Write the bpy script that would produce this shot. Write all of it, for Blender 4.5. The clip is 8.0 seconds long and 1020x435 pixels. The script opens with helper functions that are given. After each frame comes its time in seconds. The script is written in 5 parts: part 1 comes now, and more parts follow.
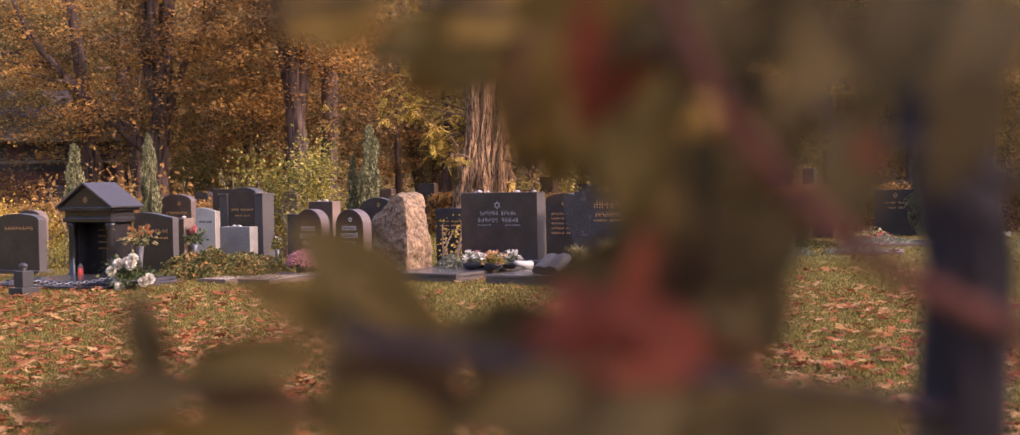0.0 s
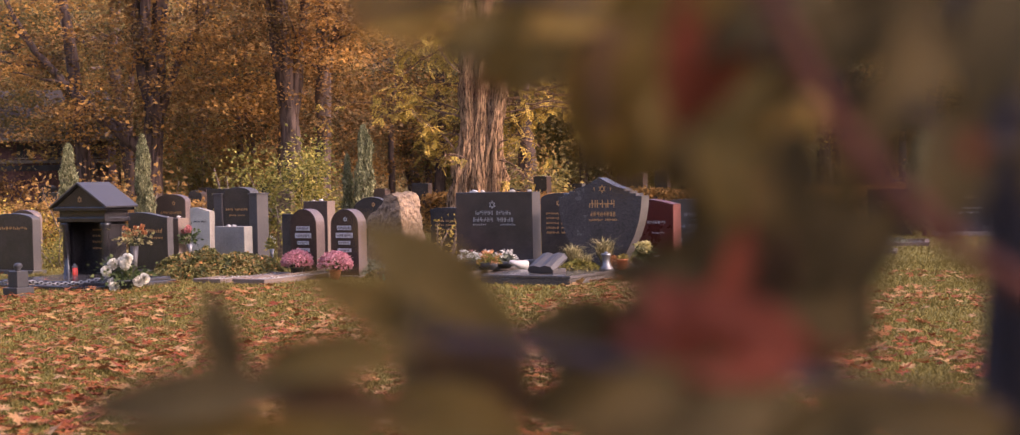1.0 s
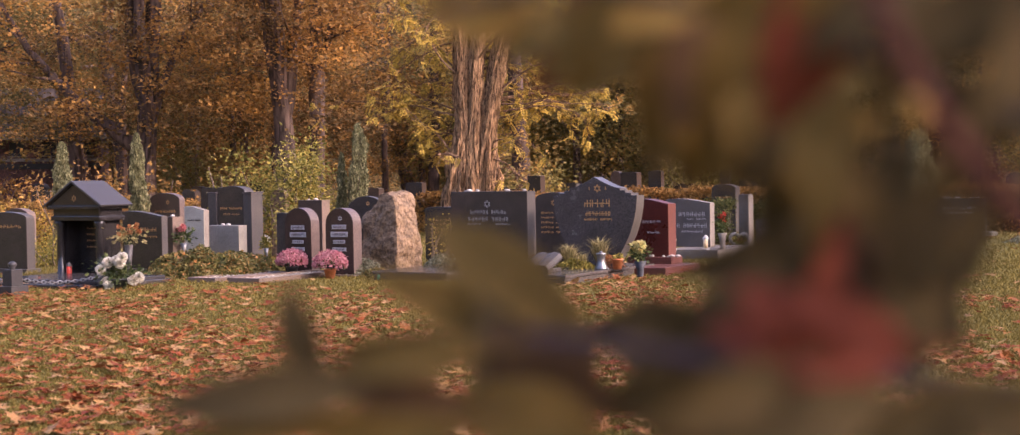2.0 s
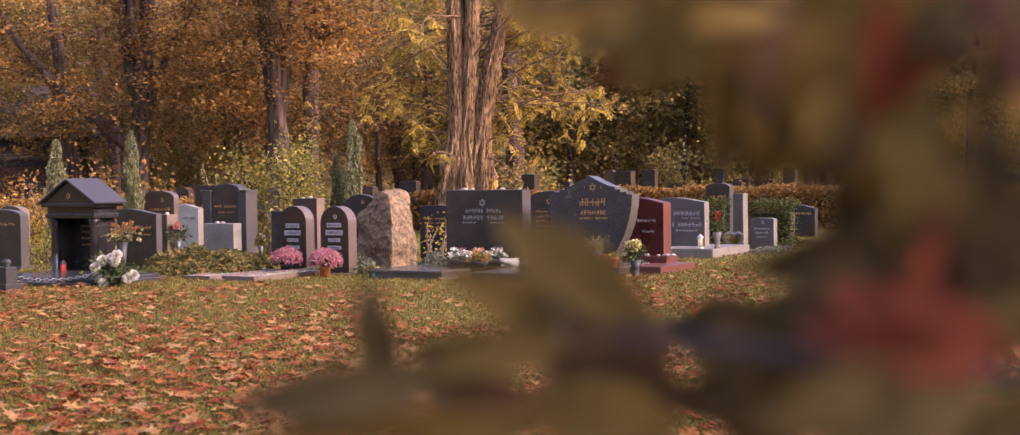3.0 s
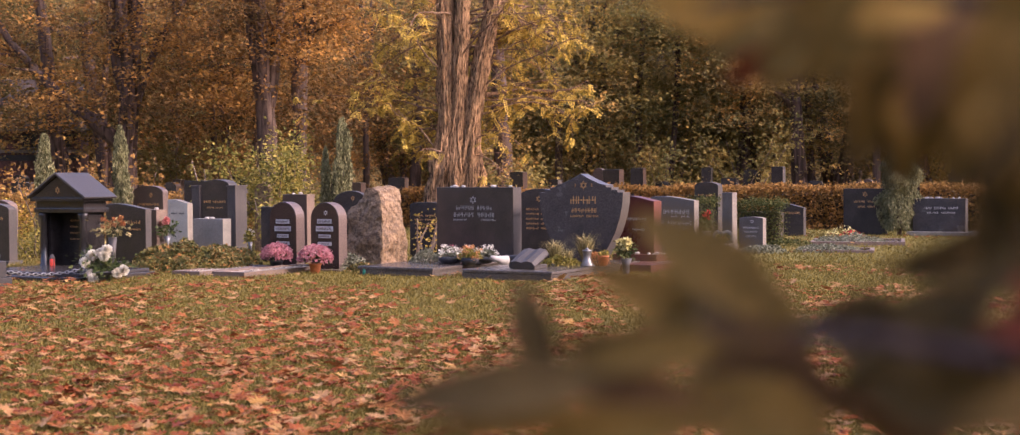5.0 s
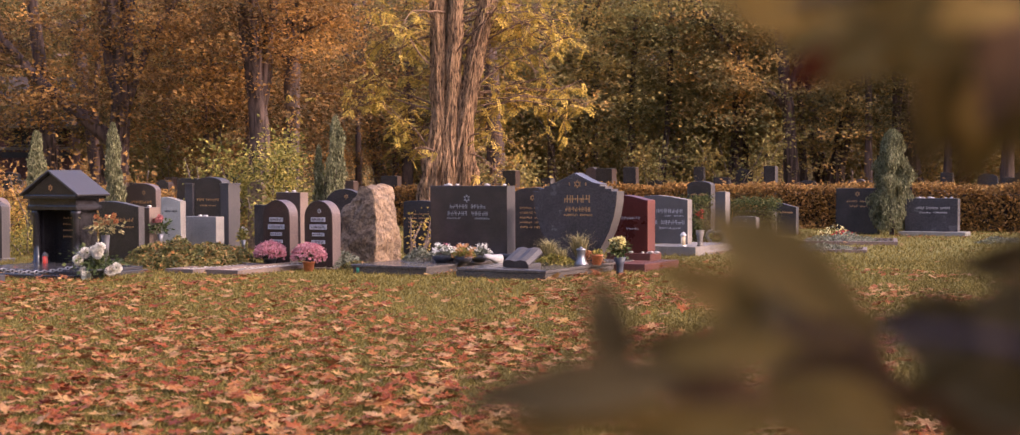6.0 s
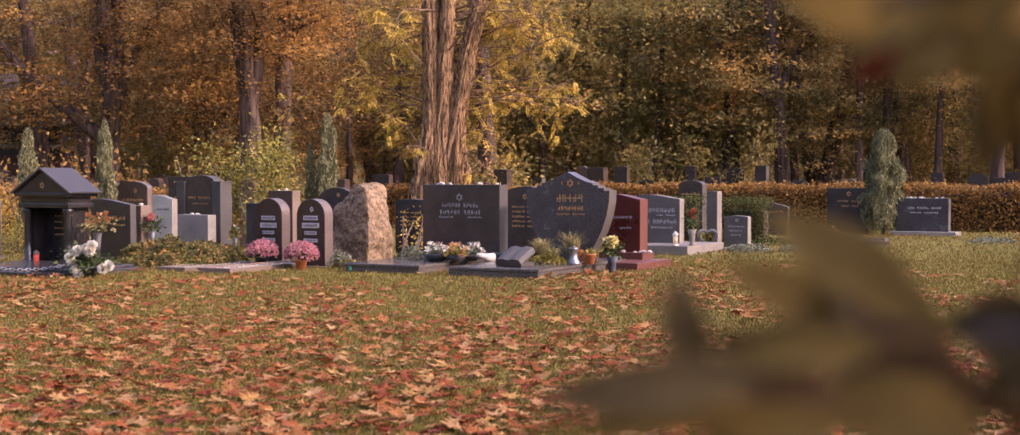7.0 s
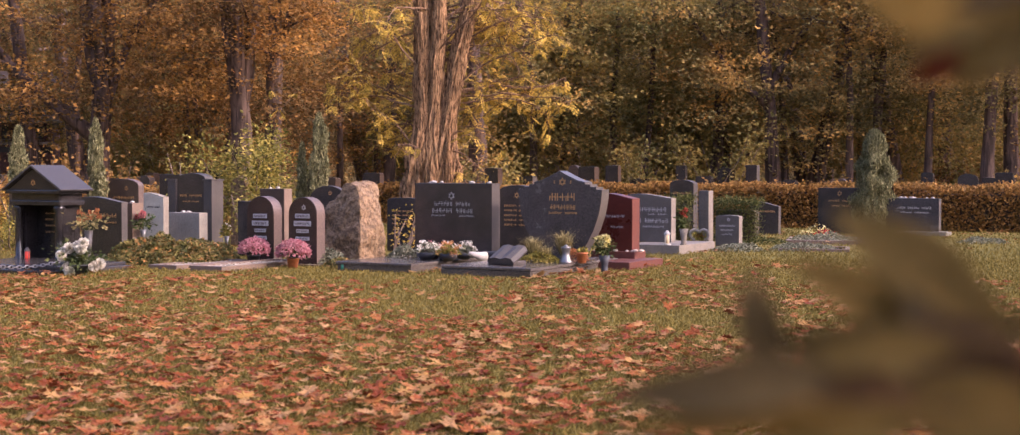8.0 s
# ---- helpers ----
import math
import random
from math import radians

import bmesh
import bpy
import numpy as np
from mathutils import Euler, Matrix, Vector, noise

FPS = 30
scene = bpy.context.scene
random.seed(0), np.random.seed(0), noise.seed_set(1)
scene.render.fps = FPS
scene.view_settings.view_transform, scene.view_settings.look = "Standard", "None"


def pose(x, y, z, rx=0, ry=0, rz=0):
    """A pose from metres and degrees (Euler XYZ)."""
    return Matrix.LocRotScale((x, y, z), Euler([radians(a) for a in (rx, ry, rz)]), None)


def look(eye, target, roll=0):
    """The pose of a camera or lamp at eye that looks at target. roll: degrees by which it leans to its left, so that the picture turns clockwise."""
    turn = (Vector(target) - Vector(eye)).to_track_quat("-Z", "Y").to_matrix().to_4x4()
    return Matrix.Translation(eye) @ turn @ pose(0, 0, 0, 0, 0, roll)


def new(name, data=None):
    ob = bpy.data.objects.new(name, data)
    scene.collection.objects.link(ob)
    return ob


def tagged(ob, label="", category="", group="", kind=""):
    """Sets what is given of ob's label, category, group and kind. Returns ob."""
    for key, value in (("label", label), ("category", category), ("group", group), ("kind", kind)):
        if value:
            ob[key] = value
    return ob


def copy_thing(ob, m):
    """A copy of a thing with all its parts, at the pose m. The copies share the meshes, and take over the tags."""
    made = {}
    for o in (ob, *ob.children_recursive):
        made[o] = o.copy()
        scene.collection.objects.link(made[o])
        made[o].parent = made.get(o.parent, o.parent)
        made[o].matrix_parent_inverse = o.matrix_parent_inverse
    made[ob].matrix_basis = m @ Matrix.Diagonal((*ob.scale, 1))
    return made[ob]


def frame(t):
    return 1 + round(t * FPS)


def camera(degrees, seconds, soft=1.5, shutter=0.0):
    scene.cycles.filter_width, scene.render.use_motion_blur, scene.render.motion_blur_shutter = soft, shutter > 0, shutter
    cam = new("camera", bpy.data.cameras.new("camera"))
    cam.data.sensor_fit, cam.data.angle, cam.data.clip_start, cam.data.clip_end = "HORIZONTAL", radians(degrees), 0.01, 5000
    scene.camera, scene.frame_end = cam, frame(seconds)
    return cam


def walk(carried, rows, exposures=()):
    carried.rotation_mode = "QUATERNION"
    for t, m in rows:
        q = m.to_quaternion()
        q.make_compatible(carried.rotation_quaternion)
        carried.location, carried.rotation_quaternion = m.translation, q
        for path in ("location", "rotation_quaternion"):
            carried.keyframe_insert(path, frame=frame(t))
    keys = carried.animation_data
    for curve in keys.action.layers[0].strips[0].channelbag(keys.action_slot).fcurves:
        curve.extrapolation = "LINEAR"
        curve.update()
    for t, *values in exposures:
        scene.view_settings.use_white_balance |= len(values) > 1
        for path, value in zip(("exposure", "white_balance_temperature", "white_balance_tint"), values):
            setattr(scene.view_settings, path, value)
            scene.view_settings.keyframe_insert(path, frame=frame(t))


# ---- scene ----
cam = camera(40.0, 8.0, soft=1.25)
cam.data.dof.use_dof = True
cam.data.dof.focus_distance = 20.0
cam.data.dof.aperture_fstop = 3.7
PATH = [(t, pose(0.27 * (8 - t) / 8, 0.02, 1.295, rx, ry, rz)) for t, rx, ry, rz in (
    (0.0, 88.590, 1.030, 2.718), (0.5, 88.578, 1.060, 2.573), (1.0, 88.570, 1.050, 2.420), (1.5, 88.560, 1.000, 2.270),
    (3.0, 88.482, 0.805, 1.828), (3.5, 88.455, 0.706, 1.688), (4.0, 88.425, 0.606, 1.552), (4.5, 88.398, 0.500, 1.414),
    (6.0, 88.316, 0.235, 0.916), (6.5, 88.292, 0.160, 0.723), (7.0, 88.271, 0.078, 0.518), (7.5, 88.245, -0.010, 0.308),
    (8.0, 88.218, -0.099, 0.106))]
walk(cam, PATH, exposures=((0.0, 1.69, 5620, 38), (8.0, 1.69, 5620, 38)))

# ---- light ----
SUN = Vector((0.92, -0.38, 0.0)).normalized()
ELEV = radians(30)
world = bpy.data.worlds.new("sky")
scene.world = world
world.use_nodes = True
wn = world.node_tree
sky = wn.nodes.new("ShaderNodeTexSky")
sky.sky_type, sky.sun_disc, sky.sun_elevation = "NISHITA", False, ELEV
sky.dust_density, sky.air_density = 5.0, 1.3
sky.sun_rotation = math.atan2(SUN.x, SUN.y)
wn.links.new(sky.outputs[0], wn.nodes["Background"].inputs[0])
wn.nodes["Background"].inputs[1].default_value = 0.15
sun = new("sun", bpy.data.lights.new("sun", "SUN"))
sun.data.energy, sun.data.angle, sun.data.color = 1.0, radians(2.0), (1.0, 0.80, 0.52)
to_sun = Vector((SUN.x * math.cos(ELEV), SUN.y * math.cos(ELEV), math.sin(ELEV)))
sun.matrix_world = look(to_sun * 60, (0, 0, 0))


# ---- materials ----
def material(name, rough=0.8, spec=0.3):
    m = bpy.data.materials.new(name)
    m.use_nodes = True
    b = m.node_tree.nodes["Principled BSDF"]
    b.inputs["Roughness"].default_value = rough
    b.inputs["Specular IOR Level"].default_value = spec
    return m, m.node_tree, b


def ramp(nt, stops):
    r = nt.nodes.new("ShaderNodeValToRGB")
    el = r.color_ramp.elements
    while len(el) < len(stops):
        el.new(0.5)
    for e, (p, c) in zip(el, stops):
        e.position, e.color = p, (*c, 1)
    return r


def tex_noise(nt, scale, detail=4.0, rough=0.6):
    co = nt.nodes.new("ShaderNodeTexCoord")
    n = nt.nodes.new("ShaderNodeTexNoise")
    n.inputs["Scale"].default_value, n.inputs["Detail"].default_value, n.inputs["Roughness"].default_value = scale, detail, rough
    nt.links.new(co.outputs["Object"], n.inputs["Vector"])
    return n


def mix(nt, a, b, fac, mode="MIX"):
    m = nt.nodes.new("ShaderNodeMix")
    m.data_type, m.blend_type = "RGBA", mode
    for sock, val in ((m.inputs[0], fac), (m.inputs[6], a), (m.inputs[7], b)):
        if hasattr(val, "is_linked"):
            nt.links.new(val, sock)
        else:
            sock.default_value = val if isinstance(val, float) else (*val, 1)
    return m.outputs[2]


def bump(nt, bsdf, height, strength, dist):
    b = nt.nodes.new("ShaderNodeBump")
    b.inputs["Strength"].default_value, b.inputs["Distance"].default_value = strength, dist
    nt.links.new(height, b.inputs["Height"])
    nt.links.new(b.outputs[0], bsdf.inputs["Normal"])


def mat_stone(name, dark, light, rough, grain=90.0, relief=0.0, blot=3.0):
    """Granite or sandstone: fine speckle over slow clouds."""
    m, nt, b = material(name, rough, 0.5)
    n1, n2 = tex_noise(nt, grain, 3.0, 0.75), tex_noise(nt, blot, 5.0)
    r1 = ramp(nt, ((0.38, dark), (0.62, light)))
    nt.links.new(n1.outputs[0], r1.inputs[0])
    r2 = ramp(nt, ((0.3, (0.7, 0.7, 0.7)), (0.7, (1.15, 1.12, 1.08))))
    nt.links.new(n2.outputs[0], r2.inputs[0])
    nt.links.new(mix(nt, r1.outputs[0], r2.outputs[0], 1.0, "MULTIPLY"), b.inputs["Base Color"])
    rr = nt.nodes.new("ShaderNodeMapRange")
    rr.inputs["To Min"].default_value, rr.inputs["To Max"].default_value = rough * 0.75, min(1.0, rough * 1.3)
    nt.links.new(n2.outputs[0], rr.inputs[0])
    nt.links.new(rr.outputs[0], b.inputs["Roughness"])
    if relief:
        bump(nt, b, n1.outputs[0] if relief < 0.3 else n2.outputs[0], relief, 0.02)
    return m


def mat_leaf(name, stops, rough=0.6, through_light=0.35, spec=0.12, patch=0.0):
    """Leaves: colour by leaf, with light passing through the blade."""
    m, nt, b = material(name, rough, spec)
    geo = nt.nodes.new("ShaderNodeNewGeometry")
    r = ramp(nt, stops)
    if patch:
        big = tex_noise(nt, patch, 2.0)
        mr = nt.nodes.new("ShaderNodeMapRange")
        mr.inputs["From Min"].default_value, mr.inputs["From Max"].default_value = 0.38, 0.62
        nt.links.new(big.outputs[0], mr.inputs[0])
        mm = nt.nodes.new("ShaderNodeMix")
        mm.inputs[0].default_value = 0.72
        nt.links.new(geo.outputs["Random Per Island"], mm.inputs[2])
        nt.links.new(mr.outputs[0], mm.inputs[3])
        nt.links.new(mm.outputs[0], r.inputs[0])
    else:
        nt.links.new(geo.outputs["Random Per Island"], r.inputs[0])
    n = tex_noise(nt, 14.0, 2.0)
    r2 = ramp(nt, ((0.3, (0.72, 0.72, 0.72)), (0.7, (1.2, 1.2, 1.2))))
    nt.links.new(n.outputs[0], r2.inputs[0])
    col = mix(nt, r.outputs[0], r2.outputs[0], 1.0, "MULTIPLY")
    nt.links.new(col, b.inputs["Base Color"])
    if through_light:
        tr = nt.nodes.new("ShaderNodeBsdfTranslucent")
        nt.links.new(col, tr.inputs[0])
        ms = nt.nodes.new("ShaderNodeMixShader")
        ms.inputs[0].default_value = through_light
        nt.links.new(b.outputs[0], ms.inputs[1])
        nt.links.new(tr.outputs[0], ms.inputs[2])
        nt.links.new(ms.outputs[0], nt.nodes["Material Output"].inputs[0])
    return m


def mat_plain(name, col, rough=0.5, metal=0.0, vary=0.25, scale=25.0):
    m, nt, b = material(name, rough, 0.4)
    n = tex_noise(nt, scale)
    r = ramp(nt, ((0.3, tuple(c * (1 - vary) for c in col)), (0.7, tuple(min(1, c * (1 + vary)) for c in col))))
    nt.links.new(n.outputs[0], r.inputs[0])
    nt.links.new(r.outputs[0], b.inputs["Base Color"])
    b.inputs["Metallic"].default_value = metal
    return m


def mat_bark(name, dark, light, scale, strength=0.8):
    m, nt, b = material(name, 0.9, 0.15)
    co = nt.nodes.new("ShaderNodeTexCoord")
    mp = nt.nodes.new("ShaderNodeMapping")
    mp.inputs["Scale"].default_value = (scale, scale, scale * 0.16)
    nt.links.new(co.outputs["Object"], mp.inputs[0])
    n = nt.nodes.new("ShaderNodeTexNoise")
    n.inputs["Scale"].default_value, n.inputs["Detail"].default_value, n.inputs["Distortion"].default_value = 1.0, 6.0, 0.6
    nt.links.new(mp.outputs[0], n.inputs["Vector"])
    r = ramp(nt, ((0.36, dark), (0.62, light)))
    nt.links.new(n.outputs[0], r.inputs[0])
    nt.links.new(r.outputs[0], b.inputs["Base Color"])
    bump(nt, b, n.outputs[0], strength, 0.05)
    return m


BLACK = mat_stone("black_granite_polished", (0.024, 0.0205, 0.0185), (0.056, 0.048, 0.044), 0.22, 160)
BLACK_EDGE = mat_stone("black_granite_sawn", (0.033, 0.027, 0.021), (0.073, 0.060, 0.049), 0.65, 90, 0.15)
DEEP = mat_stone("deep_black_granite", (0.014, 0.012, 0.011), (0.034, 0.029, 0.027), 0.2, 160)
DEEP_SAWN = mat_stone("dull_black_granite", (0.030, 0.025, 0.021), (0.068, 0.057, 0.048), 0.5, 90)
BLUE = mat_stone("blue_grey_granite", (0.026, 0.0245, 0.026), (0.072, 0.066, 0.067), 0.25, 60)
GREY = mat_stone("grey_granite", (0.047, 0.041, 0.035), (0.119, 0.104, 0.088), 0.4, 110)
LIGHT = mat_stone("light_grey_granite", (0.145, 0.128, 0.101), (0.264, 0.238, 0.189), 0.6, 100)
BROWN = mat_stone("brown_granite", (0.036, 0.024, 0.018), (0.09, 0.058, 0.042), 0.3, 90)
BROWN_EDGE = mat_stone("brown_granite_sawn", (0.1, 0.066, 0.044), (0.185, 0.125, 0.086), 0.6, 90, 0.15)
PURPLE = mat_stone("purple_brown_granite", (0.022, 0.0135, 0.012), (0.058, 0.036, 0.031), 0.2, 100)
PURPLE_EDGE = mat_stone("purple_brown_granite_sawn", (0.068, 0.046, 0.037), (0.140, 0.098, 0.077), 0.5, 100, 0.15)
RED = mat_stone("red_granite", (0.05, 0.011, 0.007), (0.105, 0.025, 0.016), 0.28, 120)
RED_EDGE = mat_stone("red_granite_sawn", (0.085, 0.024, 0.015), (0.145, 0.048, 0.031), 0.5, 120)
SAND = mat_stone("rough_sandstone", (0.10, 0.060, 0.028), (0.275, 0.178, 0.092), 0.9, 22, 0.8, 6.0)
CONCRETE = mat_stone("weathered_concrete", (0.125, 0.105, 0.08), (0.225, 0.19, 0.148), 0.9, 60, 0.2)
WHITE_STONE = mat_stone("pale_limestone", (0.324, 0.293, 0.225), (0.432, 0.392, 0.306), 0.7, 60)
PLATE = mat_stone("grey_granite_plate", (0.044, 0.037, 0.032), (0.135, 0.115, 0.098), 0.22, 60)
GRAVEL = mat_stone("white_gravel", (0.26, 0.225, 0.18), (0.46, 0.405, 0.33), 0.8, 60, 0.5)
GOLD = mat_plain("gold_leaf_lettering", (0.40, 0.215, 0.07), 0.5, 0.2)
SILVER = mat_plain("pale_cut_lettering", (0.20, 0.195, 0.185), 0.6)
PALE = mat_plain("pale_plaque", (0.36, 0.33, 0.31), 0.6)
STONE_DARK = mat_plain("dark_stone_post", (0.030, 0.026, 0.023), 0.5)
TERRACOTTA = mat_plain("terracotta", (0.45, 0.15, 0.05), 0.8)
POT_DARK = mat_plain("dark_plastic_pot", (0.03, 0.03, 0.035), 0.5)
METAL = mat_plain("pewter_metal", (0.20, 0.19, 0.18), 0.4, 0.8)
CERAMIC = mat_plain("white_ceramic", (0.36, 0.33, 0.28), 0.5)
BARK = mat_bark("grey_brown_bark", (0.045, 0.031, 0.024), (0.135, 0.088, 0.066), 9.0)
BARK_ROB = mat_bark("furrowed_robinia_bark", (0.045, 0.024, 0.011), (0.40, 0.232, 0.11), 30.0, 1.0)
TWIG = mat_bark("pale_twig_bark", (0.10, 0.07, 0.05), (0.25, 0.18, 0.13), 30.0, 0.3)
TWIG_ROB = mat_bark("brown_robinia_twig_bark", (0.09, 0.052, 0.030), (0.23, 0.135, 0.075), 30.0, 0.3)
SOIL = mat_plain("dark_soil", (0.05, 0.035, 0.025), 0.95, 0, 0.4, 8)

LEAF_OLIVE = mat_leaf("olive_green_leaves", ((0.0, (0.12, 0.115, 0.04)), (0.5, (0.29, 0.23, 0.065)), (1.0, (0.54, 0.35, 0.08))), 0.6, 0.5, patch=0.42)
LEAF_ORANGE = mat_leaf("orange_autumn_leaves", ((0.0, (0.07, 0.052, 0.022)), (0.5, (0.24, 0.13, 0.036)), (0.8, (0.42, 0.21, 0.045)), (1.0, (0.58, 0.30, 0.05))), 0.6, 0.45, patch=0.45)
LEAF_MIXED = mat_leaf("mixed_autumn_leaves", ((0.0, (0.09, 0.078, 0.03)), (0.35, (0.20, 0.155, 0.05)), (0.7, (0.38, 0.235, 0.065)), (1.0, (0.56, 0.31, 0.07))), 0.6, 0.5, patch=0.38)
LEAF_YELLOW = mat_leaf("yellow_robinia_leaflets", ((0.0, (0.24, 0.18, 0.03)), (0.5, (0.50, 0.33, 0.05)), (1.0, (0.70, 0.46, 0.07))), 0.6, 0.45)
LEAF_BUSH = mat_leaf("yellow_green_shrub_leaves", ((0.0, (0.10, 0.10, 0.02)), (0.6, (0.26, 0.215, 0.04)), (1.0, (0.42, 0.31, 0.06))))
LEAF_CONIFER = mat_leaf("grey_green_conifer_scales", ((0.0, (0.085, 0.082, 0.036)), (0.6, (0.18, 0.168, 0.074)), (1.0, (0.30, 0.27, 0.13))), 0.8, 0.15)
LEAF_HEDGE = mat_leaf("copper_beech_hedge_leaves", ((0.0, (0.13, 0.08, 0.025)), (0.5, (0.29, 0.15, 0.038)), (1.0, (0.46, 0.25, 0.06))), 0.6, 0.45)
LEAF_BOX = mat_leaf("clipped_box_leaves", ((0.0, (0.03, 0.04, 0.012)), (0.6, (0.08, 0.085, 0.02)), (1.0, (0.17, 0.15, 0.04))))
LEAF_IVY = mat_leaf("ivy_leaves", ((0.0, (0.05, 0.056, 0.018)), (0.6, (0.165, 0.14, 0.036)), (0.88, (0.26, 0.18, 0.06)), (1.0, (0.42, 0.18, 0.05))), 0.4)
LEAF_LITTER = mat_leaf("fallen_maple_leaves", ((0.0, (0.145, 0.030, 0.008)), (0.3, (0.235, 0.066, 0.014)), (0.55, (0.275, 0.112, 0.029)), (0.85, (0.325, 0.185, 0.072)), (1.0, (0.33, 0.175, 0.042))), 0.6, 0.2)
GRASS = mat_leaf("lawn_grass", ((0.0, (0.092, 0.075, 0.014)), (0.6, (0.172, 0.131, 0.027)), (1.0, (0.275, 0.202, 0.05))), 0.7, 0.3)


# ---- helpers of this scene ----
rng = np.random.default_rng(7)
UP = Vector((0, 0, 1))


def thing(name, m, label, category, group=""):
    ob = new(name)
    ob.empty_display_size = 0.2
    ob.matrix_world = m
    return tagged(ob, label, category, group)


def part(name, bm, mats, parent=None, label="", smooth=False):
    me = bpy.data.meshes.new(name)
    if isinstance(bm, bmesh.types.BMesh):
        bmesh.ops.recalc_face_normals(bm, faces=bm.faces)
        bm.to_mesh(me)
        bm.free()
    else:
        me.from_pydata(bm[0], [], bm[1])
    for mt in mats if isinstance(mats, (list, tuple)) else [mats]:
        me.materials.append(mt)
    if smooth:
        me.polygons.foreach_set("use_smooth", [True] * len(me.polygons))
    me.update()
    ob = new(name, me)
    if parent is not None:
        ob.parent = parent
    if label:
        ob["label"] = label
    return ob


def prism(outline, y0, y1, bevel=0.006, edge_mat=1):
    """An upright slab: its outline in x and z, from y0 (front) to y1. Front and back take material 0, the edges material 1."""
    bm = bmesh.new()
    vs = [bm.verts.new((x, y0, z)) for x, z in outline]
    face = bm.faces.new(vs)
    ret = bmesh.ops.extrude_face_region(bm, geom=[face])
    for v in ret["geom"]:
        if isinstance(v, bmesh.types.BMVert):
            v.co.y = y1
    bm.normal_update()
    bmesh.ops.recalc_face_normals(bm, faces=bm.faces)
    for f in bm.faces:
        f.material_index = 0 if abs(f.normal.y) > 0.7 else edge_mat
    if bevel:
        edges = [e for e in bm.edges if abs(e.verts[0].co.y - e.verts[1].co.y) < 1e-6]
        bmesh.ops.bevel(bm, geom=edges, offset=bevel, segments=2, affect="EDGES", profile=0.6)
    return bm


def box(x0, x1, y0, y1, z0, z1, bevel=0.008, bm=None):
    bm = bm or bmesh.new()
    ret = bmesh.ops.create_cube(bm, size=1.0)
    for v in ret["verts"]:
        v.co = Vector(((x0 + x1) / 2 + v.co.x * (x1 - x0), (y0 + y1) / 2 + v.co.y * (y1 - y0), (z0 + z1) / 2 + v.co.z * (z1 - z0)))
    if bevel:
        edges = list({e for v in ret["verts"] for e in v.link_edges})
        bmesh.ops.bevel(bm, geom=edges, offset=bevel, segments=2, affect="EDGES", profile=0.6)
    return bm


def lathe(profile, n=20, at=(0, 0, 0), bm=None):
    """A turned solid from (radius, height) pairs."""
    bm = bm or bmesh.new()
    rings = []
    for r, z in profile:
        rings.append([bm.verts.new((at[0] + r * math.cos(2 * math.pi * i / n), at[1] + r * math.sin(2 * math.pi * i / n), at[2] + z)) for i in range(n)])
    for a, b in zip(rings, rings[1:]):
        for i in range(n):
            bm.faces.new((a[i], a[(i + 1) % n], b[(i + 1) % n], b[i]))
    bm.faces.new(rings[0][::-1])
    bm.faces.new(rings[-1])
    return bm


def tube(bm, pts, radii, n=8, rough=0.0):
    """A tapered limb along pts."""
    rings = []
    for i, p in enumerate(pts):
        d = (pts[min(i + 1, len(pts) - 1)] - pts[max(i - 1, 0)]).normalized()
        a = d.cross(Vector((0.31, 0.95, 0.1))).normalized()
        b = d.cross(a)
        ring = []
        for k in range(n):
            w = 2 * math.pi * k / n
            dirn = a * math.cos(w) + b * math.sin(w)
            r = radii[i] * (1 + rough * noise.noise(Vector((math.cos(w) * 2.2, math.sin(w) * 2.2, p.z * 0.5 + p.x)))) 
            ring.append(bm.verts.new(p + dirn * r))
        rings.append(ring)
    for a, b in zip(rings, rings[1:]):
        for k in range(n):
            bm.faces.new((a[k], a[(k + 1) % n], b[(k + 1) % n], b[k]))
    bm.faces.new(rings[-1])
    bm.faces.new(rings[0][::-1])
    return bm


def limb(start, direction, length, steps, bend, lift, seed):
    """A wandering line for a trunk or branch."""
    r = random.Random(seed)
    pts, d = [Vector(start)], Vector(direction).normalized()
    for _ in range(steps):
        d = (d + Vector((r.uniform(-bend, bend), r.uniform(-bend, bend), r.uniform(-bend, bend) + lift))).normalized()
        pts.append(pts[-1] + d * (length / steps))
    return pts


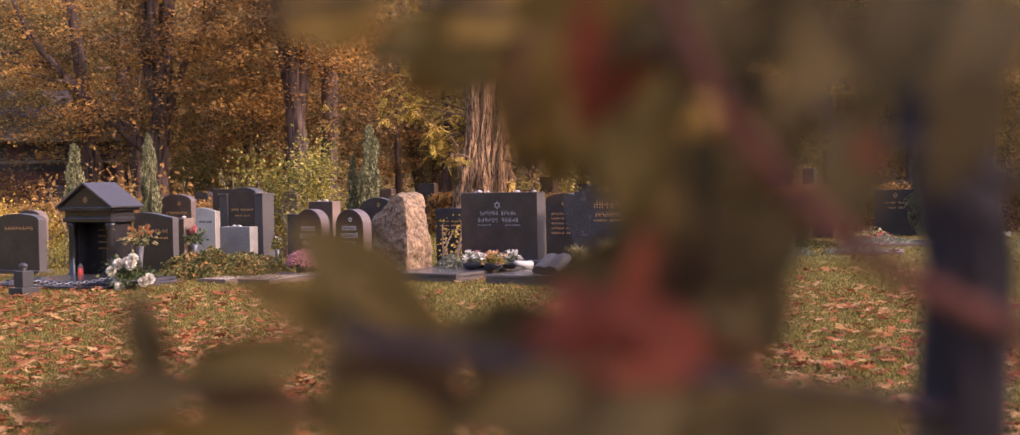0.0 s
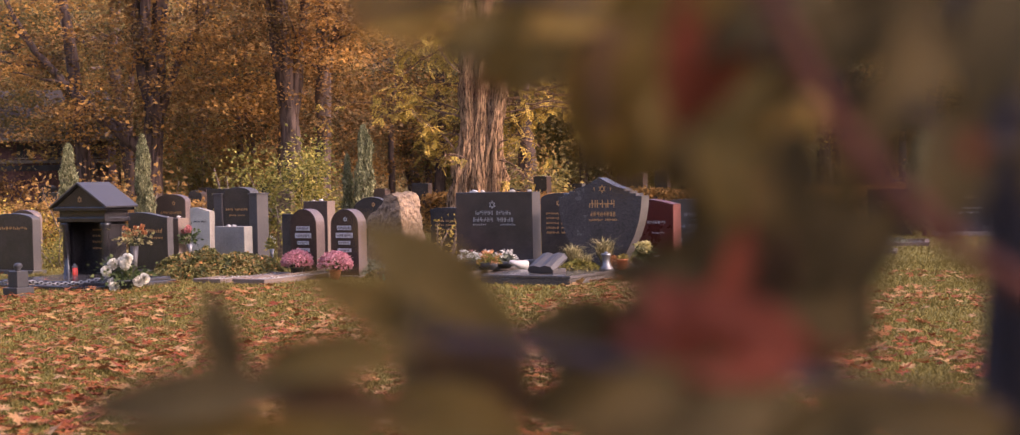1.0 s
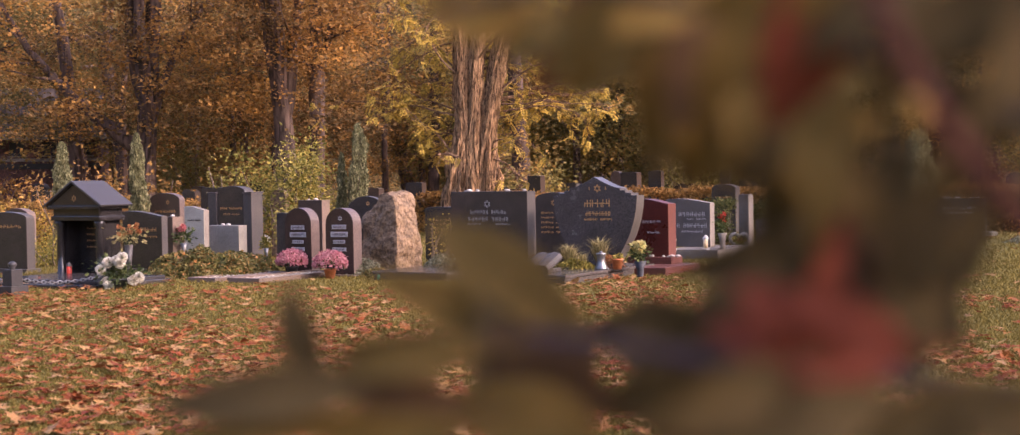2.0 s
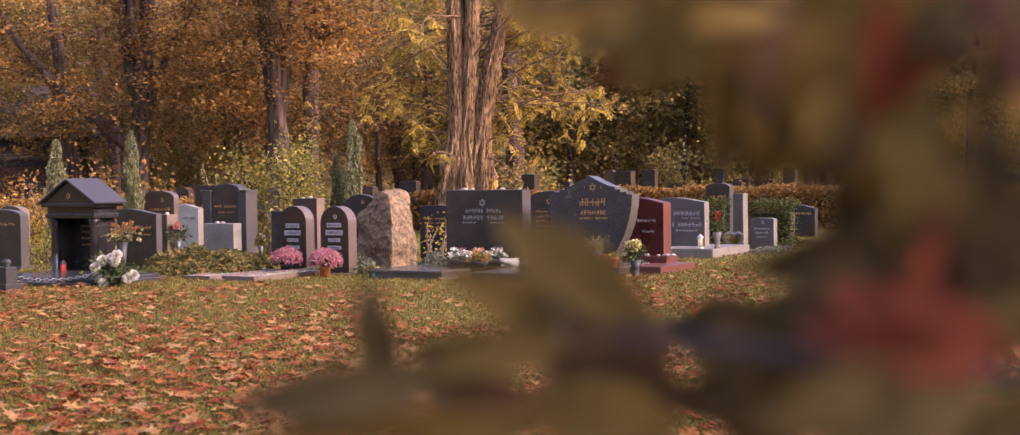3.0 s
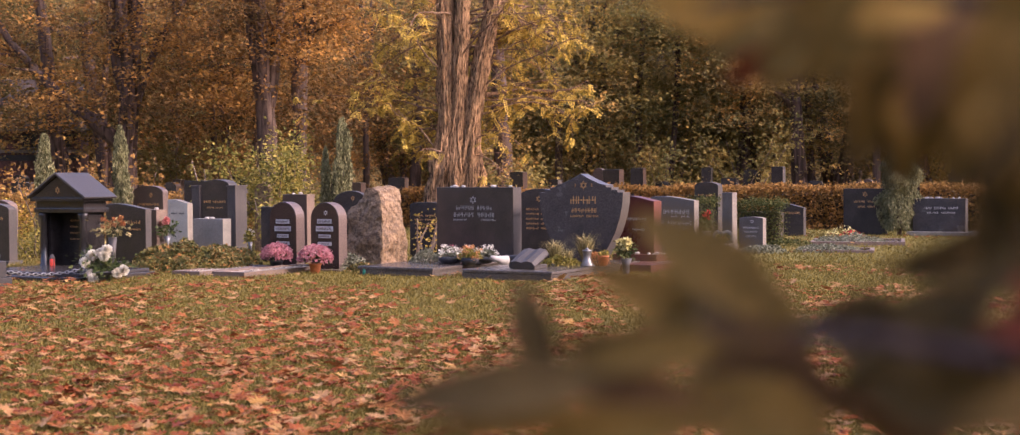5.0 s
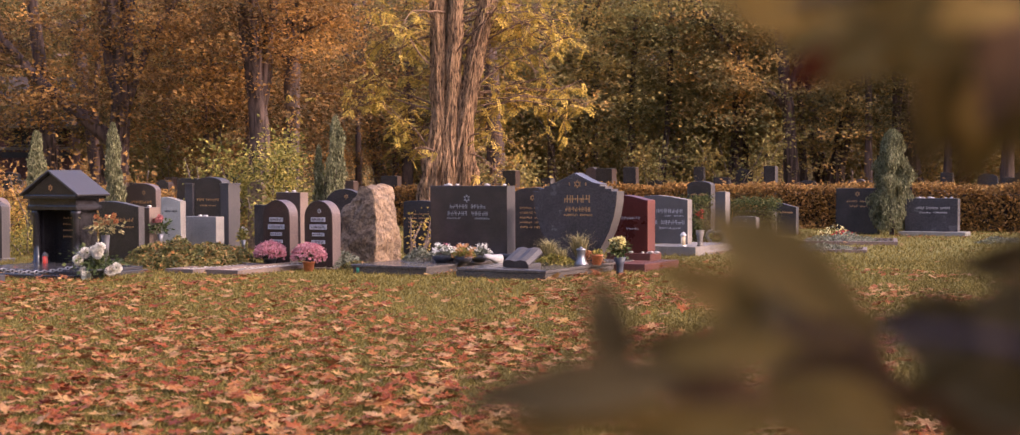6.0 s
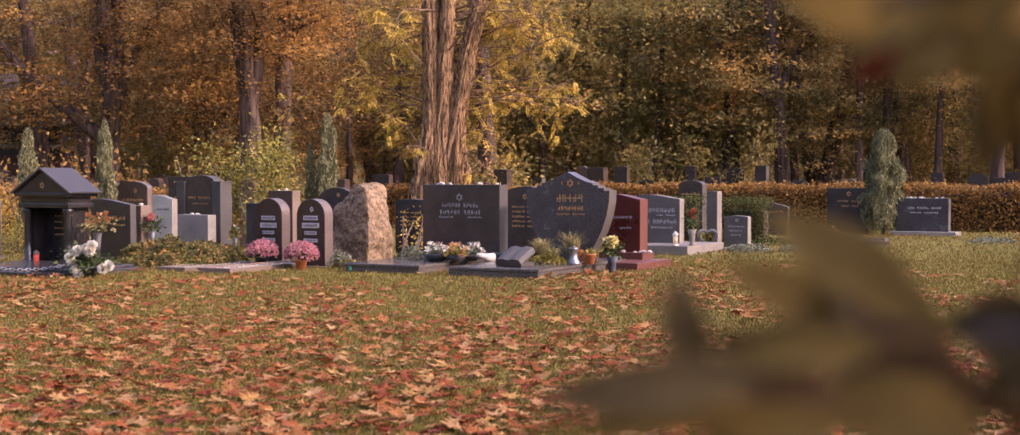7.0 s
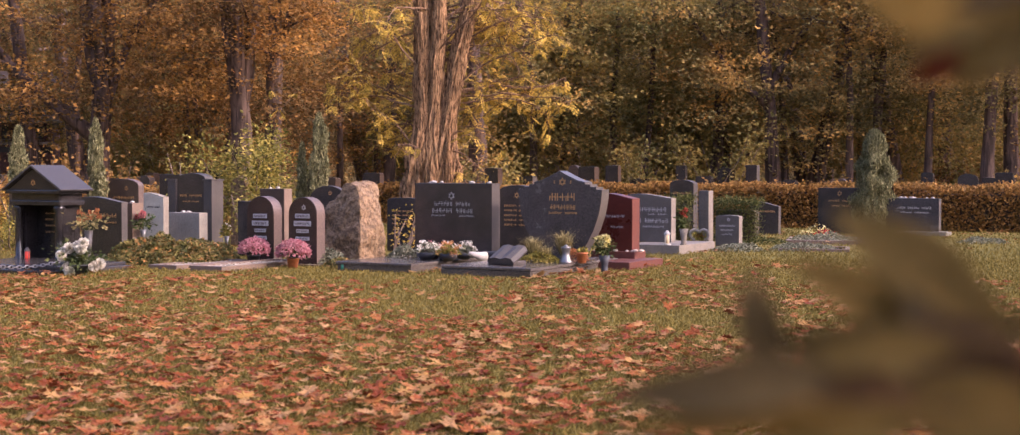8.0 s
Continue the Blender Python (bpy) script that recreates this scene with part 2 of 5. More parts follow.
def leaf_cloud(centres, size, droop=0.2, seed=1, aspect=0.62, upright=False, layered=False):
    """Many small leaf blades, one at each centre: folded kites of two triangles a side."""
    r = np.random.default_rng(seed)
    c = np.asarray(centres, float)
    n = len(c)
    a = r.normal(size=(n, 3))
    a[:, 2] = a[:, 2] * 0.6 - droop
    if upright:
        a = r.normal(size=(n, 3)) * 0.35 + np.array([0, 0, 1.0])
    a /= np.linalg.norm(a, axis=1)[:, None]
    b = np.cross(a, r.normal(size=(n, 3)))
    b /= np.linalg.norm(b, axis=1)[:, None]
    if layered:
        a[:, 2] *= 0.6
        a /= np.linalg.norm(a, axis=1)[:, None]
        b = np.cross(r.normal(size=(n, 3)) * 0.45 + np.array([0.25, -0.35, 1.0]), a)
        b /= np.linalg.norm(b, axis=1)[:, None]
    nn = np.cross(a, b)
    s = (size * r.uniform(0.6, 1.3, n))[:, None]
    w = s * aspect * 0.5
    v = np.stack([c - a * s * 0.5, c + b * w - a * s * 0.05 + nn * w * 0.35, c + a * s * 0.5, c - b * w - a * s * 0.05 + nn * w * 0.35], 1).reshape(-1, 3)
    i = np.arange(n)[:, None] * 4
    return v.tolist(), np.concatenate([i + [0, 1, 2], i + [0, 2, 3]], 0).tolist()


def clumps(centres, per, spread, seed):
    r = np.random.default_rng(seed)
    c = np.repeat(np.asarray(centres, float), per, 0)
    return c + r.normal(size=c.shape) * np.asarray(spread)


# ---- ground ----
gm, gnt, gb = material("lawn_soil", 0.95, 0.1)
gn1, gn2 = tex_noise(gnt, 0.35, 5.0), tex_noise(gnt, 30.0, 4.0)
gr1 = ramp(gnt, ((0.3, (0.11, 0.098, 0.022)), (0.7, (0.18, 0.145, 0.034))))
gr2 = ramp(gnt, ((0.3, (0.6, 0.6, 0.6)), (0.7, (1.3, 1.25, 1.2))))
gnt.links.new(gn1.outputs[0], gr1.inputs[0])
gnt.links.new(gn2.outputs[0], gr2.inputs[0])
gnt.links.new(mix(gnt, gr1.outputs[0], gr2.outputs[0], 1.0, "MULTIPLY"), gb.inputs["Base Color"])
bump(gnt, gb, gn2.outputs[0], 0.6, 0.03)
bm = bmesh.new()
bmesh.ops.create_grid(bm, x_segments=60, y_segments=60, size=600)
tagged(part("ground", bm, gm), "mown green lawn strewn with fallen autumn leaves", "lawn", kind="structure")


def lawn(name, n, x_span, y0, y1, height, seed):
    """Single blades of grass, thicker towards the camera's side of the lawn."""
    r = np.random.default_rng(seed)
    y = y0 + (y1 - y0) * r.random(n) ** 1.15
    x = (r.random(n) - 0.5) * 2 * x_span * y / y1
    h = height * r.uniform(0.5, 1.4, n)
    w = r.uniform(0.003, 0.006, n) * (0.6 + np.minimum(y, 18) / 20)
    a = r.random(n) * 2 * math.pi
    lx, ly = r.normal(size=n) * h * 0.5, r.normal(size=n) * h * 0.5
    z = np.zeros(n)
    dx, dy = np.cos(a) * w, np.sin(a) * w
    v = np.stack([np.stack([x - dx, y - dy, z], 1), np.stack([x + dx, y + dy, z], 1),
                  np.stack([x + dx * 0.5 + lx * 0.4, y + dy * 0.5 + ly * 0.4, h * 0.6], 1), np.stack([x + lx, y + ly, h], 1)], 1).reshape(-1, 3)
    i = np.arange(n)[:, None] * 4
    f = np.concatenate([i + [0, 1, 2], i + [0, 2, 3]], 0)
    return tagged(part(name, (v.tolist(), f.tolist()), GRASS), "short autumn lawn grass, green and straw coloured", "grass", kind="stuff")


lawn("grass", 190000, 8.6, 6.3, 21.0, 0.036, 3)
lawn("grass", 64000, 15.0, 20.5, 38.0, 0.05, 4)


def maple_blade():
    """Outline of a five-lobed leaf about the origin, unit long."""
    pts = []
    for k in range(20):
        a = -math.pi / 2 + 2 * math.pi * k / 20
        q = k if k <= 10 else 20 - k
        rr = (0.12, 0.32, 0.42, 0.26, 0.50, 0.30, 0.24, 0.52, 0.27, 0.34, 0.60)[q]
        pts.append((rr * math.cos(a), rr * math.sin(a)))
    return np.array(pts)


def litter(name, n, x_span, y0, y1, size, seed, dens=1.0):
    """Fallen maple leaves lying and curling on the grass."""
    r = np.random.default_rng(seed)
    blade = maple_blade()
    k = len(blade)
    y = y0 + (y1 - y0) * r.random(n) ** dens
    x = (r.random(n) - 0.5) * 2 * x_span * y / y1
    keep = np.array([noise.noise(Vector((a * 0.7, b * 0.45, 3.1))) + 0.5 * noise.noise(Vector((a * 0.2, b * 0.16, 9.0))) for a, b in zip(x, y)])
    far = np.clip((y - 11) / 9, 0, 1) + np.clip((x - 0.5) / 9, 0, 0.5)
    ok = keep + 0.24 + 0.5 * np.clip((10.5 - y) / 3.5, 0, 1) - np.where(y > 19.5, 0.46, 0.62) * far + r.normal(size=n) * 0.25 > 0
    x, y = x[ok], y[ok]
    n = len(x)
    s = size * r.uniform(0.55, 1.3, n)
    yaw, tilt, roll = r.random(n) * 6.283, r.normal(size=n) * 0.17, r.normal(size=n) * 0.17
    curl = r.uniform(-0.15, 0.42, n)
    px = blade[None, :, 0] * s[:, None]
    py = blade[None, :, 1] * s[:, None]
    pz = curl[:, None] * (px ** 2 + 0.4 * py ** 2) / s[:, None] * 1.3 + r.normal(size=px.shape) * 0.035 * s[:, None]
    px, py, pz = np.c_[px, np.zeros(n)], np.c_[py, np.zeros(n)], np.c_[pz, np.zeros(n)]
    pz = pz + py * np.tan(np.clip(tilt, -0.6, 0.6))[:, None] + px * np.tan(np.clip(roll, -0.6, 0.6))[:, None]
    c, t = np.cos(yaw)[:, None], np.sin(yaw)[:, None]
    lift = 0.02 + r.random(n) * 0.03 - np.minimum(0, pz.min(1)) * 0.7
    v = np.stack([x[:, None] + c * px - t * py, y[:, None] + t * px + c * py, pz + lift[:, None]], 2).reshape(-1, 3)
    base = np.arange(n)[:, None] * (k + 1)
    f = np.concatenate([base + [j, (j + 1) % k, k] for j in range(k)], 0)
    return tagged(part(name, (v.tolist(), f.tolist()), LEAF_LITTER), "fallen red, orange and tan maple leaves lying on the lawn", "fallen leaves", kind="stuff")


litter("fallen_leaves", 12200, 8.4, 6.4, 19.5, 0.105, 11, 1.0)
litter("fallen_leaves", 5200, 15.0, 19.5, 36.0, 0.09, 12, 0.9)


# ---- gravestones ----
FACE = -29.0


def arch(w, h, rise, n=14):
    """A slab outline with a segmental top of that rise."""
    pts = [(-w / 2, 0.0), (w / 2, 0.0)]
    for i in range(n + 1):
        a = math.pi * i / n
        pts.append((w / 2 * math.cos(a), h - rise + rise * math.sin(a)))
    return pts


def sweep_top(w, h_left, h_right, belly=0.03, n=10):
    """A slab outline whose top runs down to the right in a soft S."""
    pts = [(-w / 2, 0.0), (w / 2, 0.0)]
    for i in range(n + 1):
        u = 1 - i / n
        s = u * u * (3 - 2 * u)
        pts.append((-w / 2 + w * u, h_left + (h_right - h_left) * s + belly * math.sin(math.pi * u)))
    return pts


def flat(w, h):
    return [(-w / 2, 0.0), (w / 2, 0.0), (w / 2, h), (-w / 2, h)]


def star(parent, x, z, size, mat, y):
    """A six-pointed star of two interlaced outlines, cut in relief."""
    bm = bmesh.new()
    for turn in (90, 270):
        ring = []
        for k in range(3):
            a = radians(turn + 120 * k)
            for s in (1.0, 0.74):
                ring.append((x + size * s * math.cos(a), z + size * s * math.sin(a)))
        for k in range(3):
            o0, i0, o1, i1 = ring[2 * k], ring[2 * k + 1], ring[(2 * k + 2) % 6], ring[(2 * k + 3) % 6]
            for yy in (y,):
                bm.faces.new([bm.verts.new((p[0], yy - 0.0005 * (turn == 90), p[1])) for p in (o0, o1, i1, i0)])
    ret = bmesh.ops.extrude_face_region(bm, geom=bm.faces[:])
    for v in ret["geom"]:
        if isinstance(v, bmesh.types.BMVert):
            v.co.y += 0.004
    return part("star_emblem", bm, mat, parent)


def lettering(parent, x, z, width, height, words, mat, y, seed=1):
    """One line of cut lettering as plain bars: each word a row of short upright strokes on a thin middle line."""
    r = random.Random(seed)
    step = width / (sum(words) + 0.8 * (len(words) - 1))
    cx = x - width / 2
    for wd in words:
        top, low = [], []
        for _ in range(wd):
            k = r.choice((0.44, 0.50, 0.56))
            for a, b in ((0.10, 0.24), (k, k + 0.14)):
                x0, x1 = cx + step * a, cx + step * b
                zt = z + height * (0.5 if r.random() < 0.75 else 0.12)
                zb = z - height * (0.5 if r.random() < 0.85 else 0.12)
                top += [(x0, z + 0.05 * height), (x0, zt), (x1, zt), (x1, z + 0.05 * height)]
                low += [(x0, z - 0.05 * height), (x0, zb), (x1, zb), (x1, z - 0.05 * height)]
            cx += step
        cx += 0.8 * step
        bm = bmesh.new()
        bm.faces.new([bm.verts.new((px, y - 0.002, pz)) for px, pz in top + low[::-1]])
        ret = bmesh.ops.extrude_face_region(bm, geom=bm.faces[:])
        for v in ret["geom"]:
            if isinstance(v, bmesh.types.BMVert):
                v.co.y += 0.004
        part("inscription", bm, mat, parent)


def headstone(x, y, outline, thick, face, edge, label, z0=0.0, turn=FACE, lean=0.0, group="headstones", footing=None):
    """A slab on its footing. The origin is the middle of the foot; local -y is the front."""
    st = thing("gravestone", pose(x, y, z0, lean, 0, turn), label, "gravestone", group)
    part("slab", prism(outline, -thick / 2, thick / 2), [face, edge], st)
    if footing:
        w = max(p[0] for p in outline) * 2
        part("footing", box(-w / 2 - 0.05, w / 2 + 0.05, -thick / 2 - 0.06, thick / 2 + 0.06, -0.3, footing), edge, st)
    return st


# mausoleum-shaped monument
def monument():
    st = thing("monument", pose(-6.66, 20.05, 0, 0, 0, FACE), "black granite temple-shaped grave monument with pediment, columns and grey roof", "grave monument")
    w, d = 0.98, 0.46
    part("base_plate", box(-0.62, 0.62, -0.42, 0.36, -0.2, 0.05), DEEP, st)
    part("back_wall", box(-w / 2 + 0.08, w / 2 - 0.08, d / 2 - 0.10, d / 2, 0.05, 0.88), DEEP, st)
    for sx in (-1, 1):
        part("side_wall", box(sx * (w / 2 - 0.12) - 0.04, sx * (w / 2 - 0.12) + 0.04, -d / 2 + 0.14, d / 2 - 0.10, 0.05, 0.84), DEEP, st)
        x = sx * (w / 2 - 0.09)
        part("column", lathe(((0.075, 0.05), (0.075, 0.09), (0.056, 0.11), (0.06, 0.4), (0.052, 0.70), (0.052, 0.74), (0.075, 0.78), (0.08, 0.84)), 20, (x, -d / 2 + 0.08, 0)), DEEP, st, smooth=True)
    part("architrave", box(-w / 2 - 0.01, w / 2 + 0.01, -d / 2 - 0.01, d / 2 + 0.01, 0.84, 0.905), DEEP, st)
    part("frieze", box(-w / 2 + 0.015, w / 2 - 0.015, -d / 2 + 0.015, d / 2 - 0.015, 0.905, 1.0), DEEP, st)
    part("cornice", box(-w / 2 - 0.05, w / 2 + 0.05, -d / 2 - 0.05, d / 2 + 0.05, 1.0, 1.055), DEEP, st)
    part("pediment", prism([(-w / 2 - 0.03, 1.055), (w / 2 + 0.03, 1.055), (0, 1.375)], -d / 2 - 0.02, d / 2 + 0.02), [DEEP, DEEP_SAWN], st)
    for sx in (-1, 1):
        a = math.atan2(0.33, w / 2 + 0.07)
        bm = box(0, math.hypot(w / 2 + 0.10, 0.345), -d / 2 - 0.075, d / 2 + 0.075, 0.0, 0.03)
        bmesh.ops.transform(bm, matrix=Matrix.Translation((0, 0, 1.385)) @ Matrix.Rotation(a if sx > 0 else math.pi - a, 4, "Y"), verts=bm.verts)
        if sx < 0:
            bmesh.ops.translate(bm, vec=(0, 0, 0.028), verts=bm.verts)
        part("roof_slab", bm, DEEP_SAWN, st, "grey sawn granite roof slab")
    star(st, 0.0, 1.16, 0.05, GOLD, -d / 2 - 0.024)
    for i, wd in enumerate(((7,), (5, 4), (8,), (6, 3))):
        lettering(st, 0.0, 0.72 - 0.09 * i, 0.34, 0.028, wd, GOLD, d / 2 - 0.104, i)
    return st


monument()
E_ = headstone(-8.53, 21.82, arch(1.0, 0.95, 0.10), 0.16, BLACK, BLACK_EDGE, "black granite gravestone with a low curved top and faded lettering", footing=0.06)
lettering(E_, 0.05, 0.72, 0.7, 0.05, (8,), GOLD, -0.082, 3)
E_ = headstone(-9.05, 23.6, arch(0.62, 0.98, 0.14), 0.16, BROWN, BROWN_EDGE, "brown granite gravestone with rounded top")
E_ = headstone(-8.7, 24.8, arch(0.42, 0.98, 0.05), 0.16, BROWN, BROWN_EDGE, "small tan gravestone with nearly flat top")
E_ = headstone(-6.19, 21.25, sweep_top(0.83, 0.93, 0.86), 0.13, BLACK, BLACK_EDGE, "black granite gravestone with a wavy sloping top and gold lettering", footing=0.06)
lettering(E_, 0.0, 0.66, 0.66, 0.06, (9,), GOLD, -0.067, 4)
lettering(E_, 0.2, 0.55, 0.26, 0.03, (5,), GOLD, -0.067, 5)
E_ = headstone(-6.14, 22.06, flat(0.64, 0.83), 0.24, BROWN, BROWN_EDGE, "plain tan-brown granite block standing behind other stones")
E_ = headstone(-6.63, 24.03, arch(0.71, 1.20, 0.12), 0.13, BROWN, PURPLE_EDGE, "dark brown gravestone with curved top and gold star")
star(E_, 0.08, 1.04, 0.045, GOLD, -0.07)
lettering(E_, 0.02, 0.88, 0.52, 0.05, (8,), GOLD, -0.067, 6)
# edges darker than the face: the balance of light is put into the colours
E_ = headstone(-5.89, 23.16, sweep_top(0.44, 0.97, 0.91, 0.02), 0.12, WHITE_STONE, CONCRETE, "pale grey stone with a sloping top, standing behind the ivy bed")
lettering(E_, 0.0, 0.74, 0.30, 0.03, (6, 5), GREY, -0.062, 7)
E_ = headstone(-5.10, 22.03, flat(0.63, 0.68), 0.19, LIGHT, LIGHT, "low light-grey granite block with small stones laid on top")
big = headstone(-5.39, 23.83, arch(0.62, 1.30, 0.10), 0.22, BLACK, BLACK_EDGE, "tall black double gravestone with curved centre and side pillars", footing=0.05)
for sx in (-1, 1):
    part("side_pillar", box(sx * 0.40 - 0.09, sx * 0.40 + 0.09, -0.15, 0.14, -0.1, 1.17), [BLACK_EDGE], big)
    part("pillar_cap", box(sx * 0.40 - 0.105, sx * 0.40 + 0.105, -0.165, 0.155, 1.17, 1.20), BLACK_EDGE, big)
lettering(big, 0.0, 0.92, 0.5, 0.045, (4, 7), GOLD, -0.112, 8)
lettering(big, 0.0, 0.82, 0.36, 0.03, (4, 4), GOLD, -0.112, 9)
headstone(-4.08, 22.0, flat(0.5, 0.86), 0.12, BLACK, BLACK_EDGE, "low plain black gravestone half hidden by shrub stems")
headstone(-6.35, 26.2, flat(0.5, 1.28), 0.18, BLACK, BLACK_EDGE, "dark gravestone half hidden behind taller stones")
headstone(-4.88, 25.12, arch(0.34, 1.22, 0.13), 0.12, SAND, SAND, "small tan sandstone with rounded top")
for x, y, lab, k in ((-3.61, 20.41, "purple-brown granite gravestone with round arched top and pale plaques", 1), (-2.89, 19.70, "tall purple-brown arched gravestone with star and pale plaques", 2)):
    g = headstone(x, y, arch(0.49, 0.965, 0.23), 0.20, PURPLE, PURPLE_EDGE, lab, footing=0.03)
    if k == 2:
        star(g, 0.02, 0.82, 0.04, PALE, -0.103)
    z = 0.68 if k == 1 else 0.70
    for i, (ww, hh) in enumerate(((0.25, 0.062), (0.30, 0.072), (0.21, 0.05), (0.24, 0.05))):
        plq = part("name_plaque", box(-ww / 2, ww / 2, -0.108, -0.099, z - hh / 2, z + hh / 2, 0.002), PALE, g, "pale metal plaque")
        lettering(plq, 0.0, z, ww * 0.86, hh * 0.55, (7 - i,), BROWN, -0.110, 10 + i)
        z -= 0.105
headstone(-3.66, 21.70, flat(0.47, 1.06), 0.20, BROWN, BROWN_EDGE, "plain brown granite stone with a flat top", footing=0.05)
E_ = headstone(-2.96, 22.70, arch(0.74, 1.10, 0.24), 0.11, BLACK, BLACK_EDGE, "black gravestone with semicircular top and gold star")
star(E_, 0.05, 0.98, 0.04, GOLD, -0.06)

# wide black double grave with its cover plate
lo = headstone(-0.80, 20.22, flat(1.29, 1.04), 0.24, BLACK, BLACK_EDGE, "wide black polished gravestone with flat top, on a dark cover plate", z0=0.12)
star(lo, -0.02, 0.86, 0.062, SILVER, -0.124)
for i, (ww, hh, wd, z) in enumerate(((0.62, 0.062, (6, 5), 0.745), (0.70, 0.066, (6, 5), 0.645), (0.24, 0.03, (7,), 0.575), (0.26, 0.03, (7,), 0.575))):
    lettering(lo, 0.0 if i < 2 else (-0.24 if i == 2 else 0.24), z, ww, hh, wd, SILVER, -0.122, 20 + i)
pl = thing("cover_plate", pose(-1.32, 18.20, 0, 0, 0, FACE), "dark polished granite grave cover plate on a low kerb", "grave plate", "grave plates")
part("slab", box(-1.19, 0.02, -0.02, 2.2, 0.085, 0.125), PLATE, pl)
part("kerb", box(-1.17, 0.0, 0.0, 2.18, -0.2, 0.085), PLATE, pl)

# shield-shaped stone
pts = []
half = [(0.30, 0.0), (0.345, 0.10), (0.44, 0.25), (0.53, 0.42), (0.60, 0.62), (0.635, 0.80), (0.645, 0.93)]
steps = [(0.645, 0.96), (0.56, 0.96), (0.56, 0.995), (0.47, 0.995), (0.47, 1.03), (0.39, 1.03), (0.39, 1.06), (0.28, 1.085), (0.15, 1.14), (0.0, 1.215)]
outline = half + steps
outline = outline + [(-x, z) for x, z in outline[-2::-1]]
da = headstone(0.70, 19.40, outline, 0.24, BLUE, GREY, "large blue-grey granite gravestone shaped like a shield with stepped shoulders", z0=0.125)
star(da, 0.05, 1.06, 0.06, GOLD, -0.125)
for k in (-0.2, 0.22):
    lettering(da, 0.05 + k * 0.6, 1.06, 0.03, 0.045, (1,), GOLD, -0.122, 31)
lettering(da, 0.05, 0.855, 0.42, 0.105, (5,), GOLD, -0.122, 30)
lettering(da, 0.06, 0.715, 0.40, 0.065, (8,), GOLD, -0.122, 32)
lettering(da, 0.06, 0.635, 0.44, 0.032, (7, 6), GOLD, -0.122, 33)
pl = thing("cover_plate", pose(0.22, 17.30, 0, 0, 0, FACE), "grey-brown granite grave cover plate in two layers with a step", "grave plate", "grave plates")
part("slab", box(-1.28, 0.02, -0.02, 2.55, 0.09, 0.13), PLATE, pl)
part("kerb", box(-1.30, 0.0, 0.0, 2.53, -0.2, 0.086), PLATE, pl)

rd = headstone(1.50, 19.95, sweep_top(0.56, 0.86, 0.80), 0.26, RED, RED_EDGE, "polished red granite gravestone with a curved sloping top", z0=0.15)
part("plinth", box(-0.33, 0.35, -0.20, 0.18, -0.05, 0.055), RED_EDGE, rd)
lettering(rd, 0.02, 0.55, 0.3, 0.04, (7,), PALE, -0.132, 40)
lettering(rd, 0.05, 0.40, 0.2, 0.035, (5,), PALE, -0.132, 41)
pl = thing("cover_plate", pose(1.62, 18.75, 0, 0, 0, FACE), "red granite grave plate", "grave plate", "grave plates")
part("slab", box(-0.55, -0.06, 0.0, 1.15, -0.1, 0.11), RED_EDGE, pl)

ki = headstone(2.36, 23.79, sweep_top(0.80, 0.80, 0.74), 0.20, GREY, CONCRETE, "grey granite gravestone with a rounded sloping top on a pale plate", z0=0.15)
lettering(ki, 0.08, 0.55, 0.5, 0.075, (7,), PALE, -0.102, 42)
lettering(ki, 0.16, 0.47, 0.36, 0.03, (3, 4), PALE, -0.102, 43)
lettering(ki, 0.05, 0.36, 0.62, 0.075, (2, 7), PALE, -0.102, 44)
lettering(ki, 0.08, 0.26, 0.4, 0.04, (8,), PALE, -0.102, 45)
pl = thing("cover_plate", pose(2.65, 22.50, 0, 0, 0, FACE), "pale granite grave plate under the grey gravestone", "grave plate", "grave plates")
part("slab", box(-0.95, 0.03, 0.0, 1.6, -0.1, 0.15), CONCRETE, pl)

dk = headstone(4.06, 33.26, arch(0.60, 1.16, 0.10), 0.28, BLACK, BLACK_EDGE, "dark grey gravestone with curved top standing before the hedge")
lettering(dk, 0.0, 0.85, 0.42, 0.05, (4, 5), GOLD, -0.142, 46)
pi = headstone(3.61, 26.18, flat(0.20, 0.99), 0.24, GREY, CONCRETE, "slender grey granite stele")
lettering(pi, 0.0, 0.62, 0.13, 0.03, (5,), BLACK_EDGE, -0.132, 47)
sm = headstone(3.86, 24.99, arch(0.44, 0.57, 0.03), 0.18, GREY, CONCRETE, "small grey granite gravestone standing in the grass")
star(sm, 0.02, 0.49, 0.035, PALE, -0.094)
for i in range(3):
    lettering(sm, 0.0, 0.38 - 0.075 * i, 0.3 - 0.05 * i, 0.035, (8 - i,), PALE, -0.092, 48 + i)
lw = headstone(5.46, 30.22, sweep_top(0.62, 0.70, 0.61), 0.18, BLACK, BLACK_EDGE, "low black gravestone with a sloping top beside the box hedge")
lettering(lw, 0.05, 0.5, 0.4, 0.05, (8,), GOLD, -0.092, 52)
fl = headstone(7.19, 30.81, flat(0.92, 1.0), 0.20, BLACK, BLACK_EDGE, "black gravestone with gold star beside a conifer")
star(fl, 0.02, 0.88, 0.06, GOLD, -0.104)
lettering(fl, 0.05, 0.72, 0.55, 0.05, (5, 5), GOLD, -0.102, 53)
